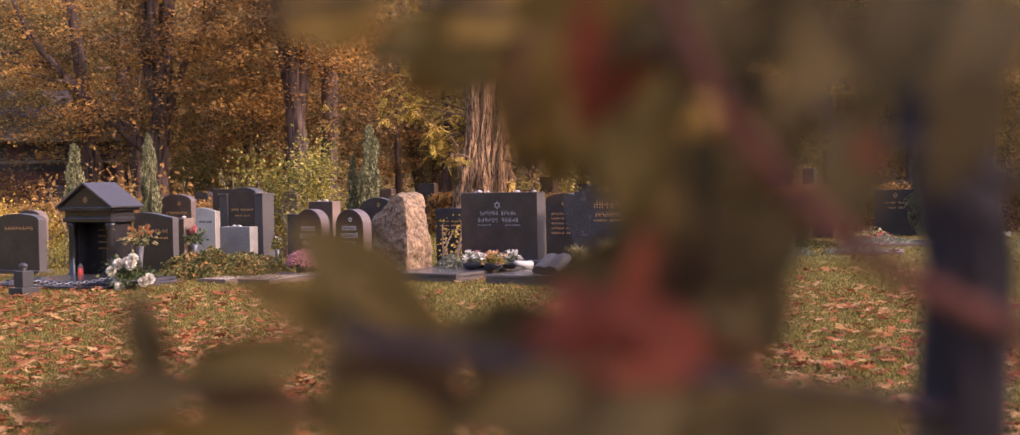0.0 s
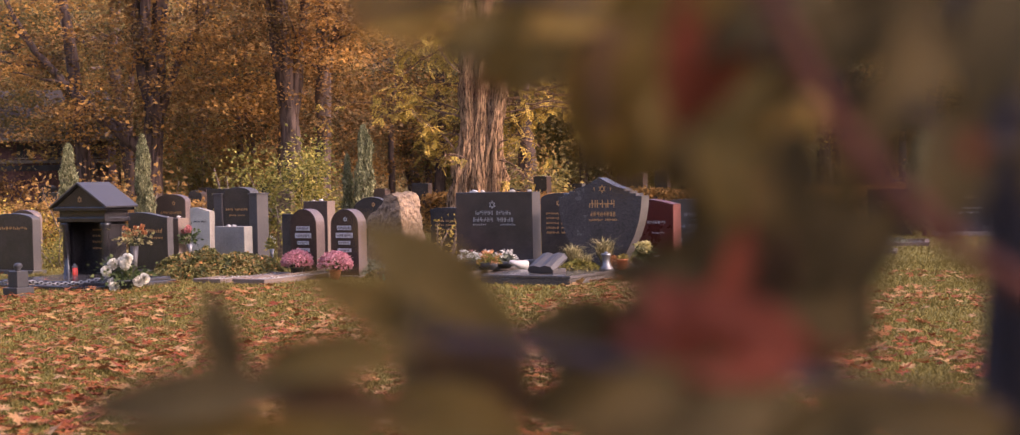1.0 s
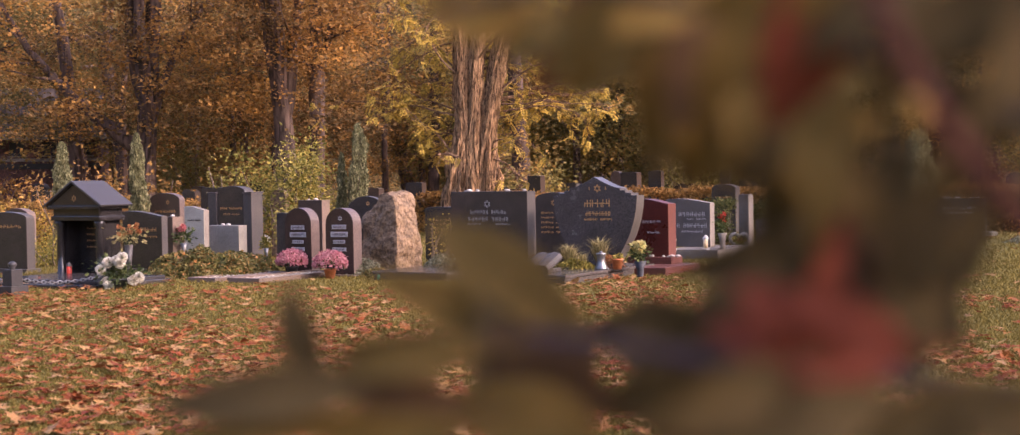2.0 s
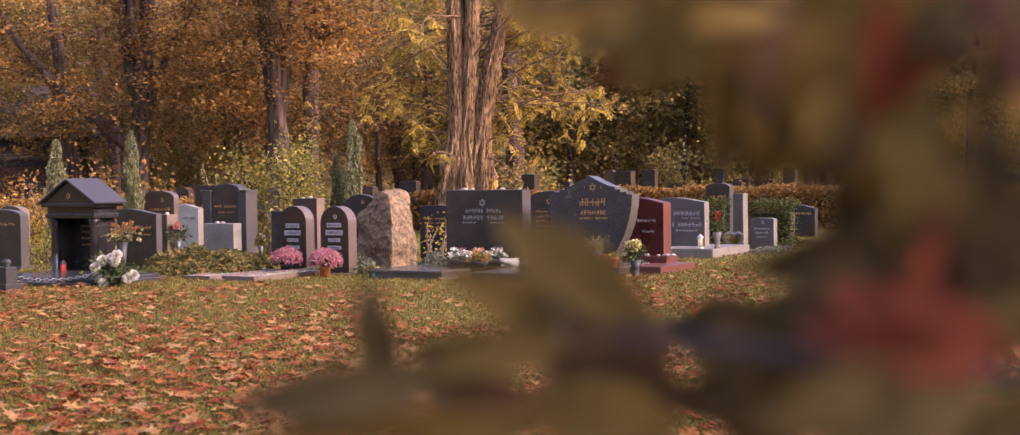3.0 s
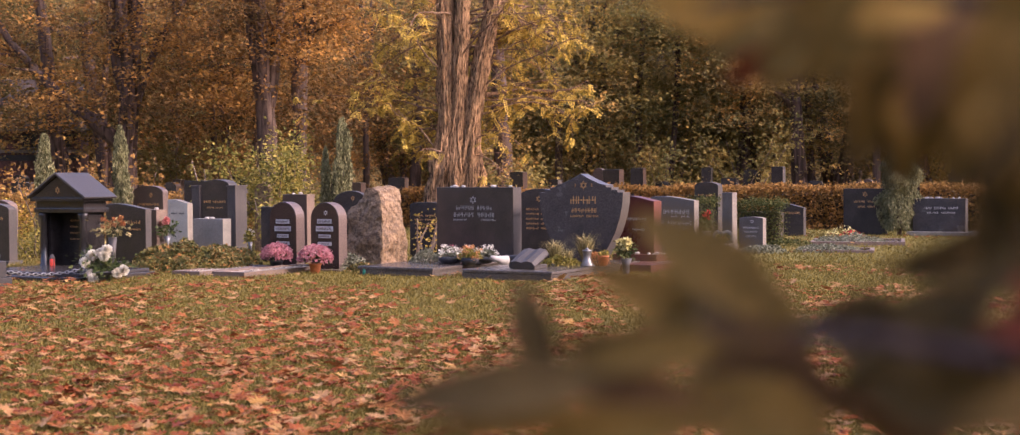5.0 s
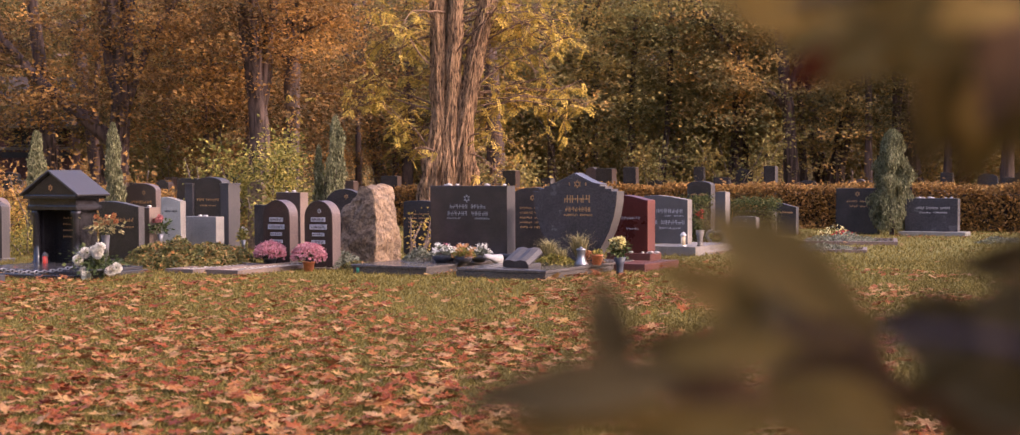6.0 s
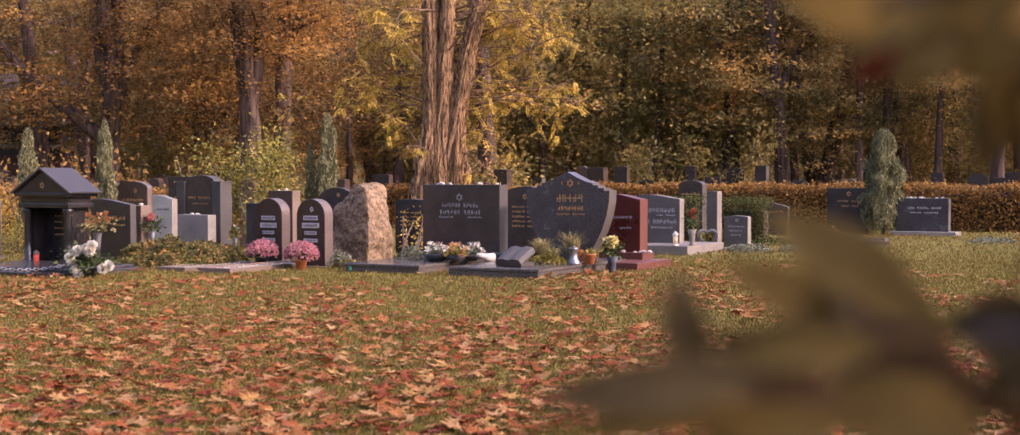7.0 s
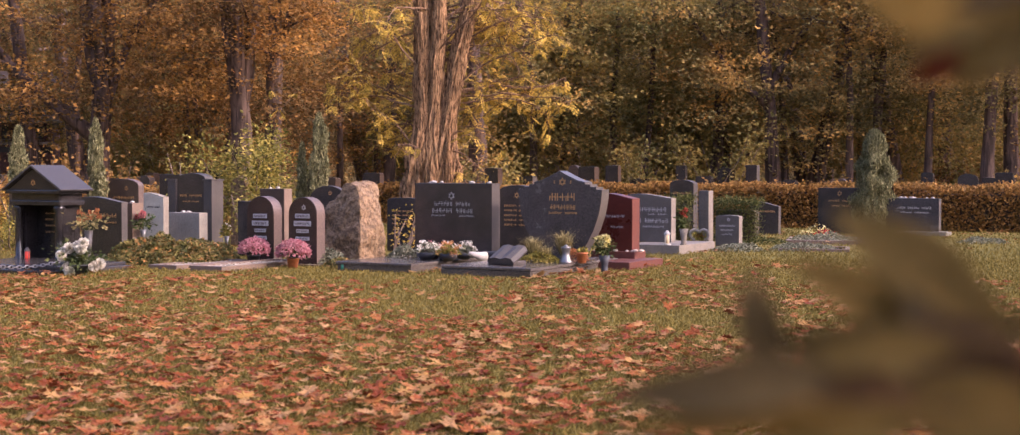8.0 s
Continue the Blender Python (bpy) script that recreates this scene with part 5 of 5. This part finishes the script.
def bouquet(x, y, z, vessel, blooms, petal, size, label, seed, height=0.25, spread=0.12, greens=LEAF_POT, n_green=160):
    """A vessel with stems, leaves and single blooms; vessel is (radius, height, material)."""
    g = random.Random(seed)
    t = thing("flower_vase", pose(x, y, z), label, "flowers", "flowers on graves")
    r, h, m = vessel
    part("vase", lathe(((r * 0.8, 0), (r * 0.55, h * 0.12), (r * 0.62, h * 0.5), (r, h), (r * 0.85, h), (r * 0.5, h * 0.6)), 20), m, t, smooth=True)
    pts = clumps([(0, 0, h + height * 0.45)], n_green, (spread * 0.7, spread * 0.7, height * 0.25), seed)
    part("foliage", leaf_cloud(pts, 0.06, 0.0, seed), greens, t)
    for k in range(blooms):
        a, q = g.uniform(0, 6.283), math.sqrt(g.random()) * spread
        c = np.array([[q * math.cos(a), q * math.sin(a), h + height * g.uniform(0.55, 1.1)]])
        bm = bmesh.new()
        tube(bm, [Vector((0, 0, h * 0.8)), Vector(c[0] * np.array([0.5, 0.5, 0.8])), Vector(c[0])], [0.003, 0.003, 0.002], 5)
        stalk = part("stalk", bm, LEAF_POT, t)
        part("bloom", leaf_cloud(dome_at(c[0], size, 60, seed + k), size * 0.75, 0.0, seed + k, 0.7), PETALS[petal], stalk)


def dome_at(c, r, n, seed):
    g = np.random.default_rng(seed)
    p = g.normal(size=(n, 3))
    p /= np.linalg.norm(p, axis=1)[:, None]
    return p * r * g.uniform(0.5, 0.9, n)[:, None] + c


# white chrysanthemums before the monument: big heads round a dark container
t = thing("white_chrysanthemums", pose(-5.50, 17.75, 0), "large white chrysanthemum heads in a dark container on the grass", "flowers")
pot(t, 0.13, 0.14, POT_DARK)
part("foliage", leaf_cloud(clumps([(0, 0, 0.22), (0.1, 0, 0.16), (-0.08, 0, 0.28)], 130, (0.12, 0.1, 0.08), 3), 0.07, 0.1, 3), LEAF_POT, t)
for k, (x, z) in enumerate(((-0.19, 0.26), (-0.10, 0.35), (0.0, 0.37), (0.06, 0.34), (0.08, 0.41), (-0.13, 0.10), (-0.08, 0.06), (0.22, 0.12), (0.28, 0.15))):
    hd = part("flower_head", leaf_cloud(dome_at(np.array([x, -0.1 + 0.03 * (k % 3), z]), 0.068, 520, 70 + k), 0.040, 0.0, 70 + k, 0.9), PETALS["white"], t, "white chrysanthemum head")
bouquet(-5.90, 19.5, 0.0, (0.06, 0.50, DEEP_SAWN), 14, "rust", 0.035, "dark vase of fading rust and yellow flowers", 5, 0.26, 0.17, STRAW, 150)
bouquet(-5.76, 21.85, 0.20, (0.055, 0.22, METAL), 7, "rose", 0.045, "metal grave vase with red and pink roses", 6, 0.26, 0.12)
bouquet(-4.55, 22.3, 0.1, (0.04, 0.2, METAL), 3, "white", 0.03, "small metal vase with a white flower", 7, 0.2, 0.06, LEAF_BUSH, 120)
bouquet(2.78, 22.75, 0.15, (0.075, 0.26, CONCRETE), 6, "red", 0.04, "pale stone vase with red flowers", 8, 0.34, 0.07)
bouquet(1.22, 18.55, 0.0, (0.08, 0.22, POT_DARK), 10, "yellow", 0.055, "dark vase with pale yellow chrysanthemums", 9, 0.24, 0.09)


def grass_tuft(x, y, z, r, h, n, mat, label, seed, cat="ornamental grass"):
    t = thing("grass_tuft", pose(x, y, z), label, cat, "grave planting")
    g = np.random.default_rng(seed)
    a = g.random(n) * 6.283
    s = g.uniform(0.3, 1.0, n)
    hh = h * g.uniform(0.6, 1.1, n)
    v, f = [], []
    for i in range(n):
        d = np.array([math.cos(a[i]), math.sin(a[i]), 0.0])
        w = np.array([-d[1], d[0], 0.0]) * 0.004
        b = d * 0.02
        m_ = d * r * s[i] * 0.45 + np.array([0, 0, hh[i] * 0.75])
        e = d * r * s[i] + np.array([0, 0, hh[i] * g.uniform(0.7, 1.0)])
        k = len(v)
        v += [b - w, b + w, m_ + w, m_ - w, e]
        f += [(k, k + 1, k + 2, k + 3), (k + 3, k + 2, k + 4)]
    part("tuft", ([tuple(q) for q in v], f), mat, t)["kind"] = "stuff"
    return t


grass_tuft(0.44, 18.42, 0.14, 0.24, 0.24, 160, STRAW, "low tuft of straw grass trailing over the grave plate", 3)
grass_tuft(0.70, 18.95, 0.13, 0.34, 0.42, 260, STRAW, "tuft of tall straw-green grass on the grave plate", 1)
grass_tuft(0.28, 18.6, 0.16, 0.32, 0.32, 240, STRAW, "tuft of yellow-green grass in a planted wreath", 2)


def cushion(x, y, z, rx, ry, h, mat, label, seed, n=500, size=0.04, cat="ground cover", name="ground_cover_plant"):
    """Low cushion planting."""
    t = thing(name, pose(x, y, z), label, cat, "grave planting")
    g = np.random.default_rng(seed)
    a, q = g.random(n) * 6.283, np.sqrt(g.random(n))
    lump = np.array([noise.noise(Vector((c, s, seed))) for c, s in zip(np.cos(a) * q * 3 * rx, np.sin(a) * q * 3 * ry)])
    top = h * (1 - q ** 3) * (0.8 + 0.5 * lump)
    pts = np.stack([np.cos(a) * q * rx, np.sin(a) * q * ry, np.maximum(0.01, top * g.uniform(0.35, 1.0, n) ** 0.5)], 1)
    part("foliage", leaf_cloud(pts, size, 0.0, seed), mat, t)
    return t


iv = cushion(-5.02, 20.35, 0, 0.95, 1.05, 0.42, LEAF_IVY, "raised bed of glossy ivy with a few fallen leaves", 21, 9500, 0.075, name="ivy_bed")
bm = bmesh.new()
bmesh.ops.create_icosphere(bm, subdivisions=3, radius=1.0)
for v in bm.verts:
    v.co = Vector((v.co.x * 0.84, v.co.y * 0.95, max(-0.05, v.co.z * 0.20)))
part("soil_mound", bm, SOIL, iv)
cushion(-4.3, 20.6, 0, 0.28, 0.4, 0.34, LEAF_IVY, "tuft of ivy beside the kerbed graves", 22, 900, 0.07, name="ivy_bed")
cushion(-2.62, 19.75, 0, 0.32, 0.3, 0.30, LEAF_SILVER, "silver-green foliage at the foot of the boulder", 23, 900, 0.05)
cushion(-2.35, 19.5, 0, 0.30, 0.22, 0.16, LEAF_IVY, "ivy trailing at the foot of the boulder", 24, 500, 0.05)
cushion(-1.55, 19.6, 0.1, 0.22, 0.2, 0.26, LEAF_SILVER, "silver cushion bush beside the black gravestone", 25, 700, 0.045)
cushion(0.36, 18.45, 0.13, 0.30, 0.24, 0.16, LEAF_BUSH, "planted wreath of heather and moss on the grave plate", 26, 900, 0.04)
cushion(0.86, 18.8, 0.13, 0.17, 0.16, 0.20, PETALS["rust"], "rust-orange heather on the grave plate", 27, 500, 0.035)
cushion(3.80, 23.6, 0, 0.45, 0.4, 0.16, LEAF_SILVER, "low silver-green ground cover on a flat grave", 28, 1300, 0.05)
cushion(4.95, 23.8, 0, 0.60, 0.4, 0.16, LEAF_SILVER, "low silver-green ground cover on a flat grave", 29, 1200, 0.05)
cushion(5.9, 26.6, 0, 0.8, 0.6, 0.20, LEAF_SILVER, "low grey-green planting inside a stone border", 30, 1500, 0.05)
cushion(8.9, 26.5, 0, 0.5, 0.45, 0.12, LEAF_SILVER, "low grey-green planting on a small grave", 31, 900, 0.05)
cushion(6.35, 29.4, 0, 0.45, 0.3, 0.28, PETALS["yellow"], "yellow bedding flowers before the hedge", 32, 110, 0.045)
cushion(6.5, 29.2, 0, 0.3, 0.25, 0.20, PETALS["red"], "red bedding flowers before the hedge", 33, 70, 0.045)
cushion(4.65, 25.9, 0, 0.5, 0.4, 0.16, LEAF_BOX, "green ground cover beside the box hedge", 34, 700, 0.05)


def bowl(x, y, z, r, petal, label, seed, green=LEAF_SILVER):
    t = thing("planted_bowl", pose(x, y, z), label, "potted flowers", "planted bowls")
    part("bowl", lathe(((r * 0.5, 0), (r * 0.85, r * 0.35), (r, r * 0.75), (r * 0.93, r * 0.75), (r * 0.75, r * 0.5)), 22), POT_DARK, t, smooth=True)
    part("foliage", leaf_cloud(dome(220, r * 1.25, r * 0.75, 0.8, seed, 0.3), 0.055, 0.0, seed), green, t)
    part("blossoms", leaf_cloud(clumps(dome(16, r * 1.2, r * 0.85, 0.9, seed + 1), 14, 0.016, seed), 0.03, 0.0, seed, 0.8), PETALS[petal], t)["kind"] = "stuff"


bowl(-1.17, 19.05, 0.125, 0.14, "white", "dark bowl planted with silver leaves and white flowers", 1)
bowl(-1.10, 19.35, 0.125, 0.12, "pink", "dark bowl with pink flowers and silver leaves", 2)
bowl(-0.86, 18.85, 0.125, 0.13, "orange", "dark bowl planted with orange heather", 3, LEAF_BUSH)
bowl(-0.93, 19.3, 0.125, 0.12, "white", "dark bowl with pale flowers and silver leaves", 4)
bowl(-0.66, 19.1, 0.125, 0.13, "white", "dark bowl with silver-grey foliage", 5)
t = thing("terracotta_pot", pose(0.91, 18.35, 0.13), "small terracotta pot on the grave plate", "flower pot", "planted bowls")
pot(t, 0.075, 0.14, TERRACOTTA)
part("foliage", leaf_cloud(dome(120, 0.09, 0.14, 0.9, 9, 0.3), 0.04, 0, 9), LEAF_BUSH, t)
t = thing("bell_vase", pose(0.70, 18.35, 0.13), "pewter bell-shaped grave vase with flared foot", "vase")
part("body", lathe(((0.095, 0), (0.10, 0.015), (0.07, 0.05), (0.052, 0.12), (0.058, 0.19), (0.07, 0.21), (0.05, 0.215)), 24), METAL, t, smooth=True)
part("knob", lathe(((0.03, 0.215), (0.02, 0.23), (0.012, 0.24)), 12), METAL, t, smooth=True)
for x, y, z, mt, rz, lab in ((-0.47, 18.95, 0.19, CERAMIC, 35, "white cone vase lying on its side"), (-0.28, 19.15, 0.19, STONE_DARK, 140, "dark cone vase lying on its side")):
    t = thing("cone_vase", pose(x, y, z, 0, 105, rz), lab, "vase", "fallen vases")
    part("body", lathe(((0.025, -0.14), (0.045, -0.02), (0.08, 0.12), (0.07, 0.12), (0.03, -0.02)), 20), mt, t, smooth=True)

# open stone book
t = thing("stone_book", pose(-0.08, 17.95, 0.13, 0, 0, FACE), "open book carved of dark granite lying on a wedge", "stone book")
part("stand", box(-0.16, 0.16, -0.10, 0.24, 0.0, 0.05), BLACK_EDGE, t)
for sx in (-1, 1):
    bm = prism([(0, 0.0), (sx * 0.18, 0.0), (sx * 0.19, 0.03), (sx * 0.16, 0.085), (sx * 0.08, 0.10), (0, 0.08)], -0.20, 0.20, 0.004)
    bmesh.ops.transform(bm, matrix=Matrix.Translation((0, 0.05, 0.085)) @ Matrix.Rotation(radians(22), 4, "X"), verts=bm.verts)
    part("page_block", bm, [BLACK_EDGE, BLACK_EDGE], t)


def lantern(x, y, z, h, r, frame_mat, glass_col, label, glow=0.0):
    t = thing("grave_lantern", pose(x, y, z), label, "lantern", "grave lanterns")
    part("foot", lathe(((r, 0), (r, h * 0.06), (r * 0.8, h * 0.1)), 8), frame_mat, t)
    gm_, nt_, b_ = material("lantern_glass", 0.2, 0.5)
    b_.inputs["Base Color"].default_value = (*glass_col, 1)
    if glow:
        b_.inputs["Emission Color"].default_value = (1.0, 0.12, 0.04, 1)
        b_.inputs["Emission Strength"].default_value = glow
    part("glass", lathe(((r * 0.68, h * 0.1), (r * 0.72, h * 0.4), (r * 0.66, h * 0.7)), 12), gm_, t, smooth=True)
    for k in range(4):
        a = math.pi / 4 + k * math.pi / 2
        bm = bmesh.new()
        tube(bm, [Vector((r * 0.8 * math.cos(a), r * 0.8 * math.sin(a), h * 0.06)), Vector((r * 0.8 * math.cos(a), r * 0.8 * math.sin(a), h * 0.74))], [r * 0.09, r * 0.09], 6)
        part("bar", bm, frame_mat, t)
    part("cap", lathe(((r * 0.95, h * 0.72), (r * 0.9, h * 0.78), (r * 0.4, h * 0.93), (r * 0.12, h)), 8), frame_mat, t)


lantern(-6.80, 19.62, 0.05, 0.21, 0.05, STONE_DARK, (0.25, 0.012, 0.01), "black grave lantern with a lit red glass", 0.12)
lantern(2.50, 22.65, 0.15, 0.24, 0.06, CERAMIC, (0.6, 0.45, 0.25), "small white lantern with an amber glass")
lantern(-2.27, 18.75, 0.0, 0.13, 0.05, STONE_DARK, (0.05, 0.25, 0.15), "small green glass grave light")
t = thing("lamp_figure", pose(2.0, 22.6, 0.15), "slim white ornamental stand on the grave plate", "ornament")
part("body", lathe(((0.035, 0), (0.03, 0.03), (0.012, 0.06), (0.022, 0.13), (0.03, 0.18), (0.014, 0.22), (0.02, 0.25), (0.008, 0.28)), 14), CERAMIC, t, smooth=True)

# stone heart with flowers
t = thing("heart_ornament", pose(3.36, 25.2, 0.0, 0, 0, FACE + 15), "pale stone heart ring filled with small flowers", "ornament")
bm = bmesh.new()
ring = []
for i in range(28):
    a = 2 * math.pi * i / 28
    ring.append(Vector((0.16 * math.sin(a) ** 3, 0, 0.17 + 0.0105 * (13 * math.cos(a) - 5 * math.cos(2 * a) - 2 * math.cos(3 * a) - math.cos(4 * a)))))
tube(bm, ring + [ring[0]], [0.032] * 29, 8)
part("ring", bm, LIGHT, t, smooth=True)
part("foliage", leaf_cloud(clumps([(0, -0.02, 0.2), (0.05, -0.02, 0.17), (-0.05, -0.02, 0.22), (0, -0.02, 0.12)], 90, (0.04, 0.015, 0.04), 4), 0.04, 0, 4), LEAF_BUSH, t)
part("blossoms", leaf_cloud(clumps([(0, -0.03, 0.2), (0.05, -0.03, 0.2)], 20, (0.02, 0.01, 0.02), 5), 0.035, 0, 5), PETALS["orange"], t)["kind"] = "stuff"


# kerbed graves
def kerb_grave(x, y, w, d, h, label, fill=GRAVEL, turn=FACE, stone=BROWN_EDGE):
    t = thing("kerbed_grave", pose(x, y, 0, 0, 0, turn), label, "grave border", "kerbed graves")
    for x0, x1, y0, y1 in ((-w, 0, 0, 0.07), (-w, 0, d - 0.07, d), (-w, -w + 0.07, 0.072, d - 0.072), (-0.07, 0, 0.072, d - 0.072)):
        part("kerb_stone", box(x0, x1, y0, y1, -0.1, h, 0.006), stone, t)
    bm = box(-w + 0.07, -0.07, 0.07, d - 0.07, -0.1, h - 0.025, 0)
    part("gravel_bed", bm, fill, t)
    g = np.random.default_rng(int(abs(x) * 100))
    c = np.stack([g.uniform(-w + 0.09, -0.09, 420), g.uniform(0.09, d - 0.09, 420), np.full(420, h - 0.02)], 1)
    part("gravel", leaf_cloud(c, 0.035, 0, 3, 0.9), fill, t)["kind"] = "stuff"


kerb_grave(-3.80, 18.30, 0.56, 1.75, 0.075, "low brown stone kerb round a bed of white gravel")
kerb_grave(-4.50, 18.75, 0.50, 1.5, 0.06, "low stone kerb round a pale gravel bed beside the ivy")
kerb_grave(6.75, 25.75, 1.7, 1.5, 0.07, "low pale stone border round a planted grave", SOIL, -14, BROWN_EDGE)
kerb_grave(5.6, 23.3, 1.15, 1.0, 0.05, "low border round a silver-leaved grave", SOIL, -14, BROWN_EDGE)
kerb_grave(11.3, 27.6, 1.2, 1.6, 0.14, "dark stone kerbed grave before the hedge", SOIL, FACE, BLACK_EDGE)
t = thing("cover_plate", pose(-6.35, 17.85, 0, 0, 0, FACE), "dark stone plate bordering the monument", "grave plate", "grave plates")
part("slab", box(-1.6, 0.55, 0.0, 1.5, -0.1, 0.06), BLACK, t)
part("step", box(-1.5, 0.45, 0.25, 1.5, 0.06, 0.10), BLACK, t)


# chain barrier
def chain_post(x, y, h):
    t = thing("chain_post", pose(x, y, 0.0, 0, 0, FACE), "short black stone post with a ball top carrying a chain", "post", "chain posts")
    part("foot", box(-0.13, 0.13, -0.13, 0.13, -0.05, 0.12), STONE_DARK, t)
    part("shaft", box(-0.085, 0.085, -0.085, 0.085, 0.12, h - 0.10), STONE_DARK, t)
    part("ball", lathe(((0.05, h - 0.10), (0.03, h - 0.085), (0.055, h - 0.05), (0.05, h - 0.02), (0.015, h)), 16), STONE_DARK, t, smooth=True)


chain_post(-6.55, 16.95, 0.42)
chain_post(-5.74, 18.35, 0.30)


def chain(a, b, sag, n):
    t = thing("chain", Matrix.Translation(a), "grey metal chain of oval links hanging between posts", "chain")
    a, b = Vector(a), Vector(b)
    pts = [a.lerp(b, i / n) - Vector((0, 0, sag * 4 * (i / n) * (1 - i / n))) for i in range(n + 1)]
    for i in range(n):
        d = pts[i + 1] - pts[i]
        bm = bmesh.new()
        ln = d.length * 0.72
        ring = [Vector((ln * math.cos(w), 0.018 * math.sin(w), 0)) for w in [2 * math.pi * k / 10 for k in range(10)]]
        tube(bm, ring + [ring[0]], [0.0065] * 11, 6)
        mt = Matrix.Translation((pts[i] + pts[i + 1]) / 2 - a) @ d.to_track_quat("X", "Z").to_matrix().to_4x4() @ Matrix.Rotation(radians(90 * (i % 2)), 4, "X")
        bmesh.ops.transform(bm, matrix=mt, verts=bm.verts)
        part("link", bm, METAL, t, smooth=True)


chain((-6.55, 16.95, 0.22), (-5.74, 18.35, 0.20), 0.10, 26)
chain((-8.1, 18.4, 0.26), (-6.55, 16.95, 0.22), 0.10, 26)


# pebbles laid on stones
def pebbles(cx, cy, z, along, n, turn, seed, label):
    g = random.Random(seed)
    for k in range(n):
        u = g.uniform(-along / 2, along / 2)
        c, s = math.cos(radians(turn)), math.sin(radians(turn))
        r = g.uniform(0.018, 0.036)
        bm = bmesh.new()
        bmesh.ops.create_icosphere(bm, subdivisions=2, radius=r)
        for v in bm.verts:
            v.co = Vector((v.co.x * g.uniform(1.1, 1.3), v.co.y, v.co.z * 0.62)) + v.co * 0.2 * noise.noise(v.co * 40 + Vector((k, 0, seed)))
        ob = part("pebble", bm, PEBBLE, None, smooth=True)
        ob.location = (cx + u * c, cy + u * s, z + r * 0.5)
        tagged(ob, label, "pebble", "memorial pebbles")


pebbles(-0.80, 20.22, 1.16, 1.1, 7, FACE, 1, "small pale pebble laid on the black gravestone")
pebbles(1.62, 19.7, 0.205, 0.45, 8, FACE, 2, "small pale pebble laid on the red granite plinth")
pebbles(-5.10, 22.03, 0.68, 0.35, 4, FACE, 3, "small pebble laid on the grey granite block")
pebbles(8.56, 29.92, 0.79, 1.0, 12, FACE, 4, "small pale pebble laid on the dark gravestone")
pebbles(-3.66, 21.7, 1.06, 0.3, 2, FACE, 5, "small pebble laid on the brown stone")
pebbles(-6.05, 22.06, 0.83, 0.3, 2, FACE, 6, "small pebble laid on the tan block")
pebbles(1.45, 19.2, 0.03, 0.5, 3, 10, 7, "pale pebble lying by the red grave plate")


# house far behind the trees
def chapel():
    t = thing("brick_building", pose(-21.6, 58, 0, 0, 0, 14), "dark red-brown brick house with a grey pitched roof between the trees", "building")
    wall = mat_stone("dark_brick", (0.06, 0.028, 0.022), (0.12, 0.055, 0.043), 0.9, 12)
    tiles = mat_stone("grey_brown_roof_tiles", (0.05, 0.036, 0.028), (0.10, 0.072, 0.056), 0.9, 14, 0.2)
    part("wall", box(-2.6, 2.6, -2.2, 2.2, -0.3, 3.35, 0), wall, t)
    bm = prism([(-2.65, 3.40), (2.65, 3.40), (0.25, 5.5), (-0.25, 5.5)], -3.0, 3.0, 0, 0)
    bmesh.ops.rotate(bm, verts=bm.verts, cent=(0, 0, 0), matrix=Matrix.Rotation(radians(90), 3, "Z"))
    part("roof", bm, tiles, t, "grey-brown pitched roof")
    part("eaves_board", box(-2.95, 2.95, -2.74, -2.66, 3.30, 3.42, 0), CONCRETE, t, "pale weathered eaves board")
    part("string_course", box(-2.64, 2.64, -2.28, -2.2, 2.42, 2.56, 0), CONCRETE, t)
    part("plank_band", box(-2.62, 2.62, -2.25, -2.2, 2.12, 2.34, 0), STONE_DARK, t)
    for i in range(4):
        x = -1.95 + 1.3 * i
        w = part("window", box(x - 0.30, x + 0.30, -2.23, -2.18, 2.66, 3.20, 0), STONE_DARK, t)
        part("sill", box(x - 0.36, x + 0.36, -2.30, -2.2, 2.60, 2.65, 0), CONCRETE, w)
        for sx in (-0.32, 0.0, 0.32):
            part("frame_bar", box(x + sx - 0.03, x + sx + 0.03, -2.26, -2.18, 2.64, 3.22, 0), wall, w)


chapel()
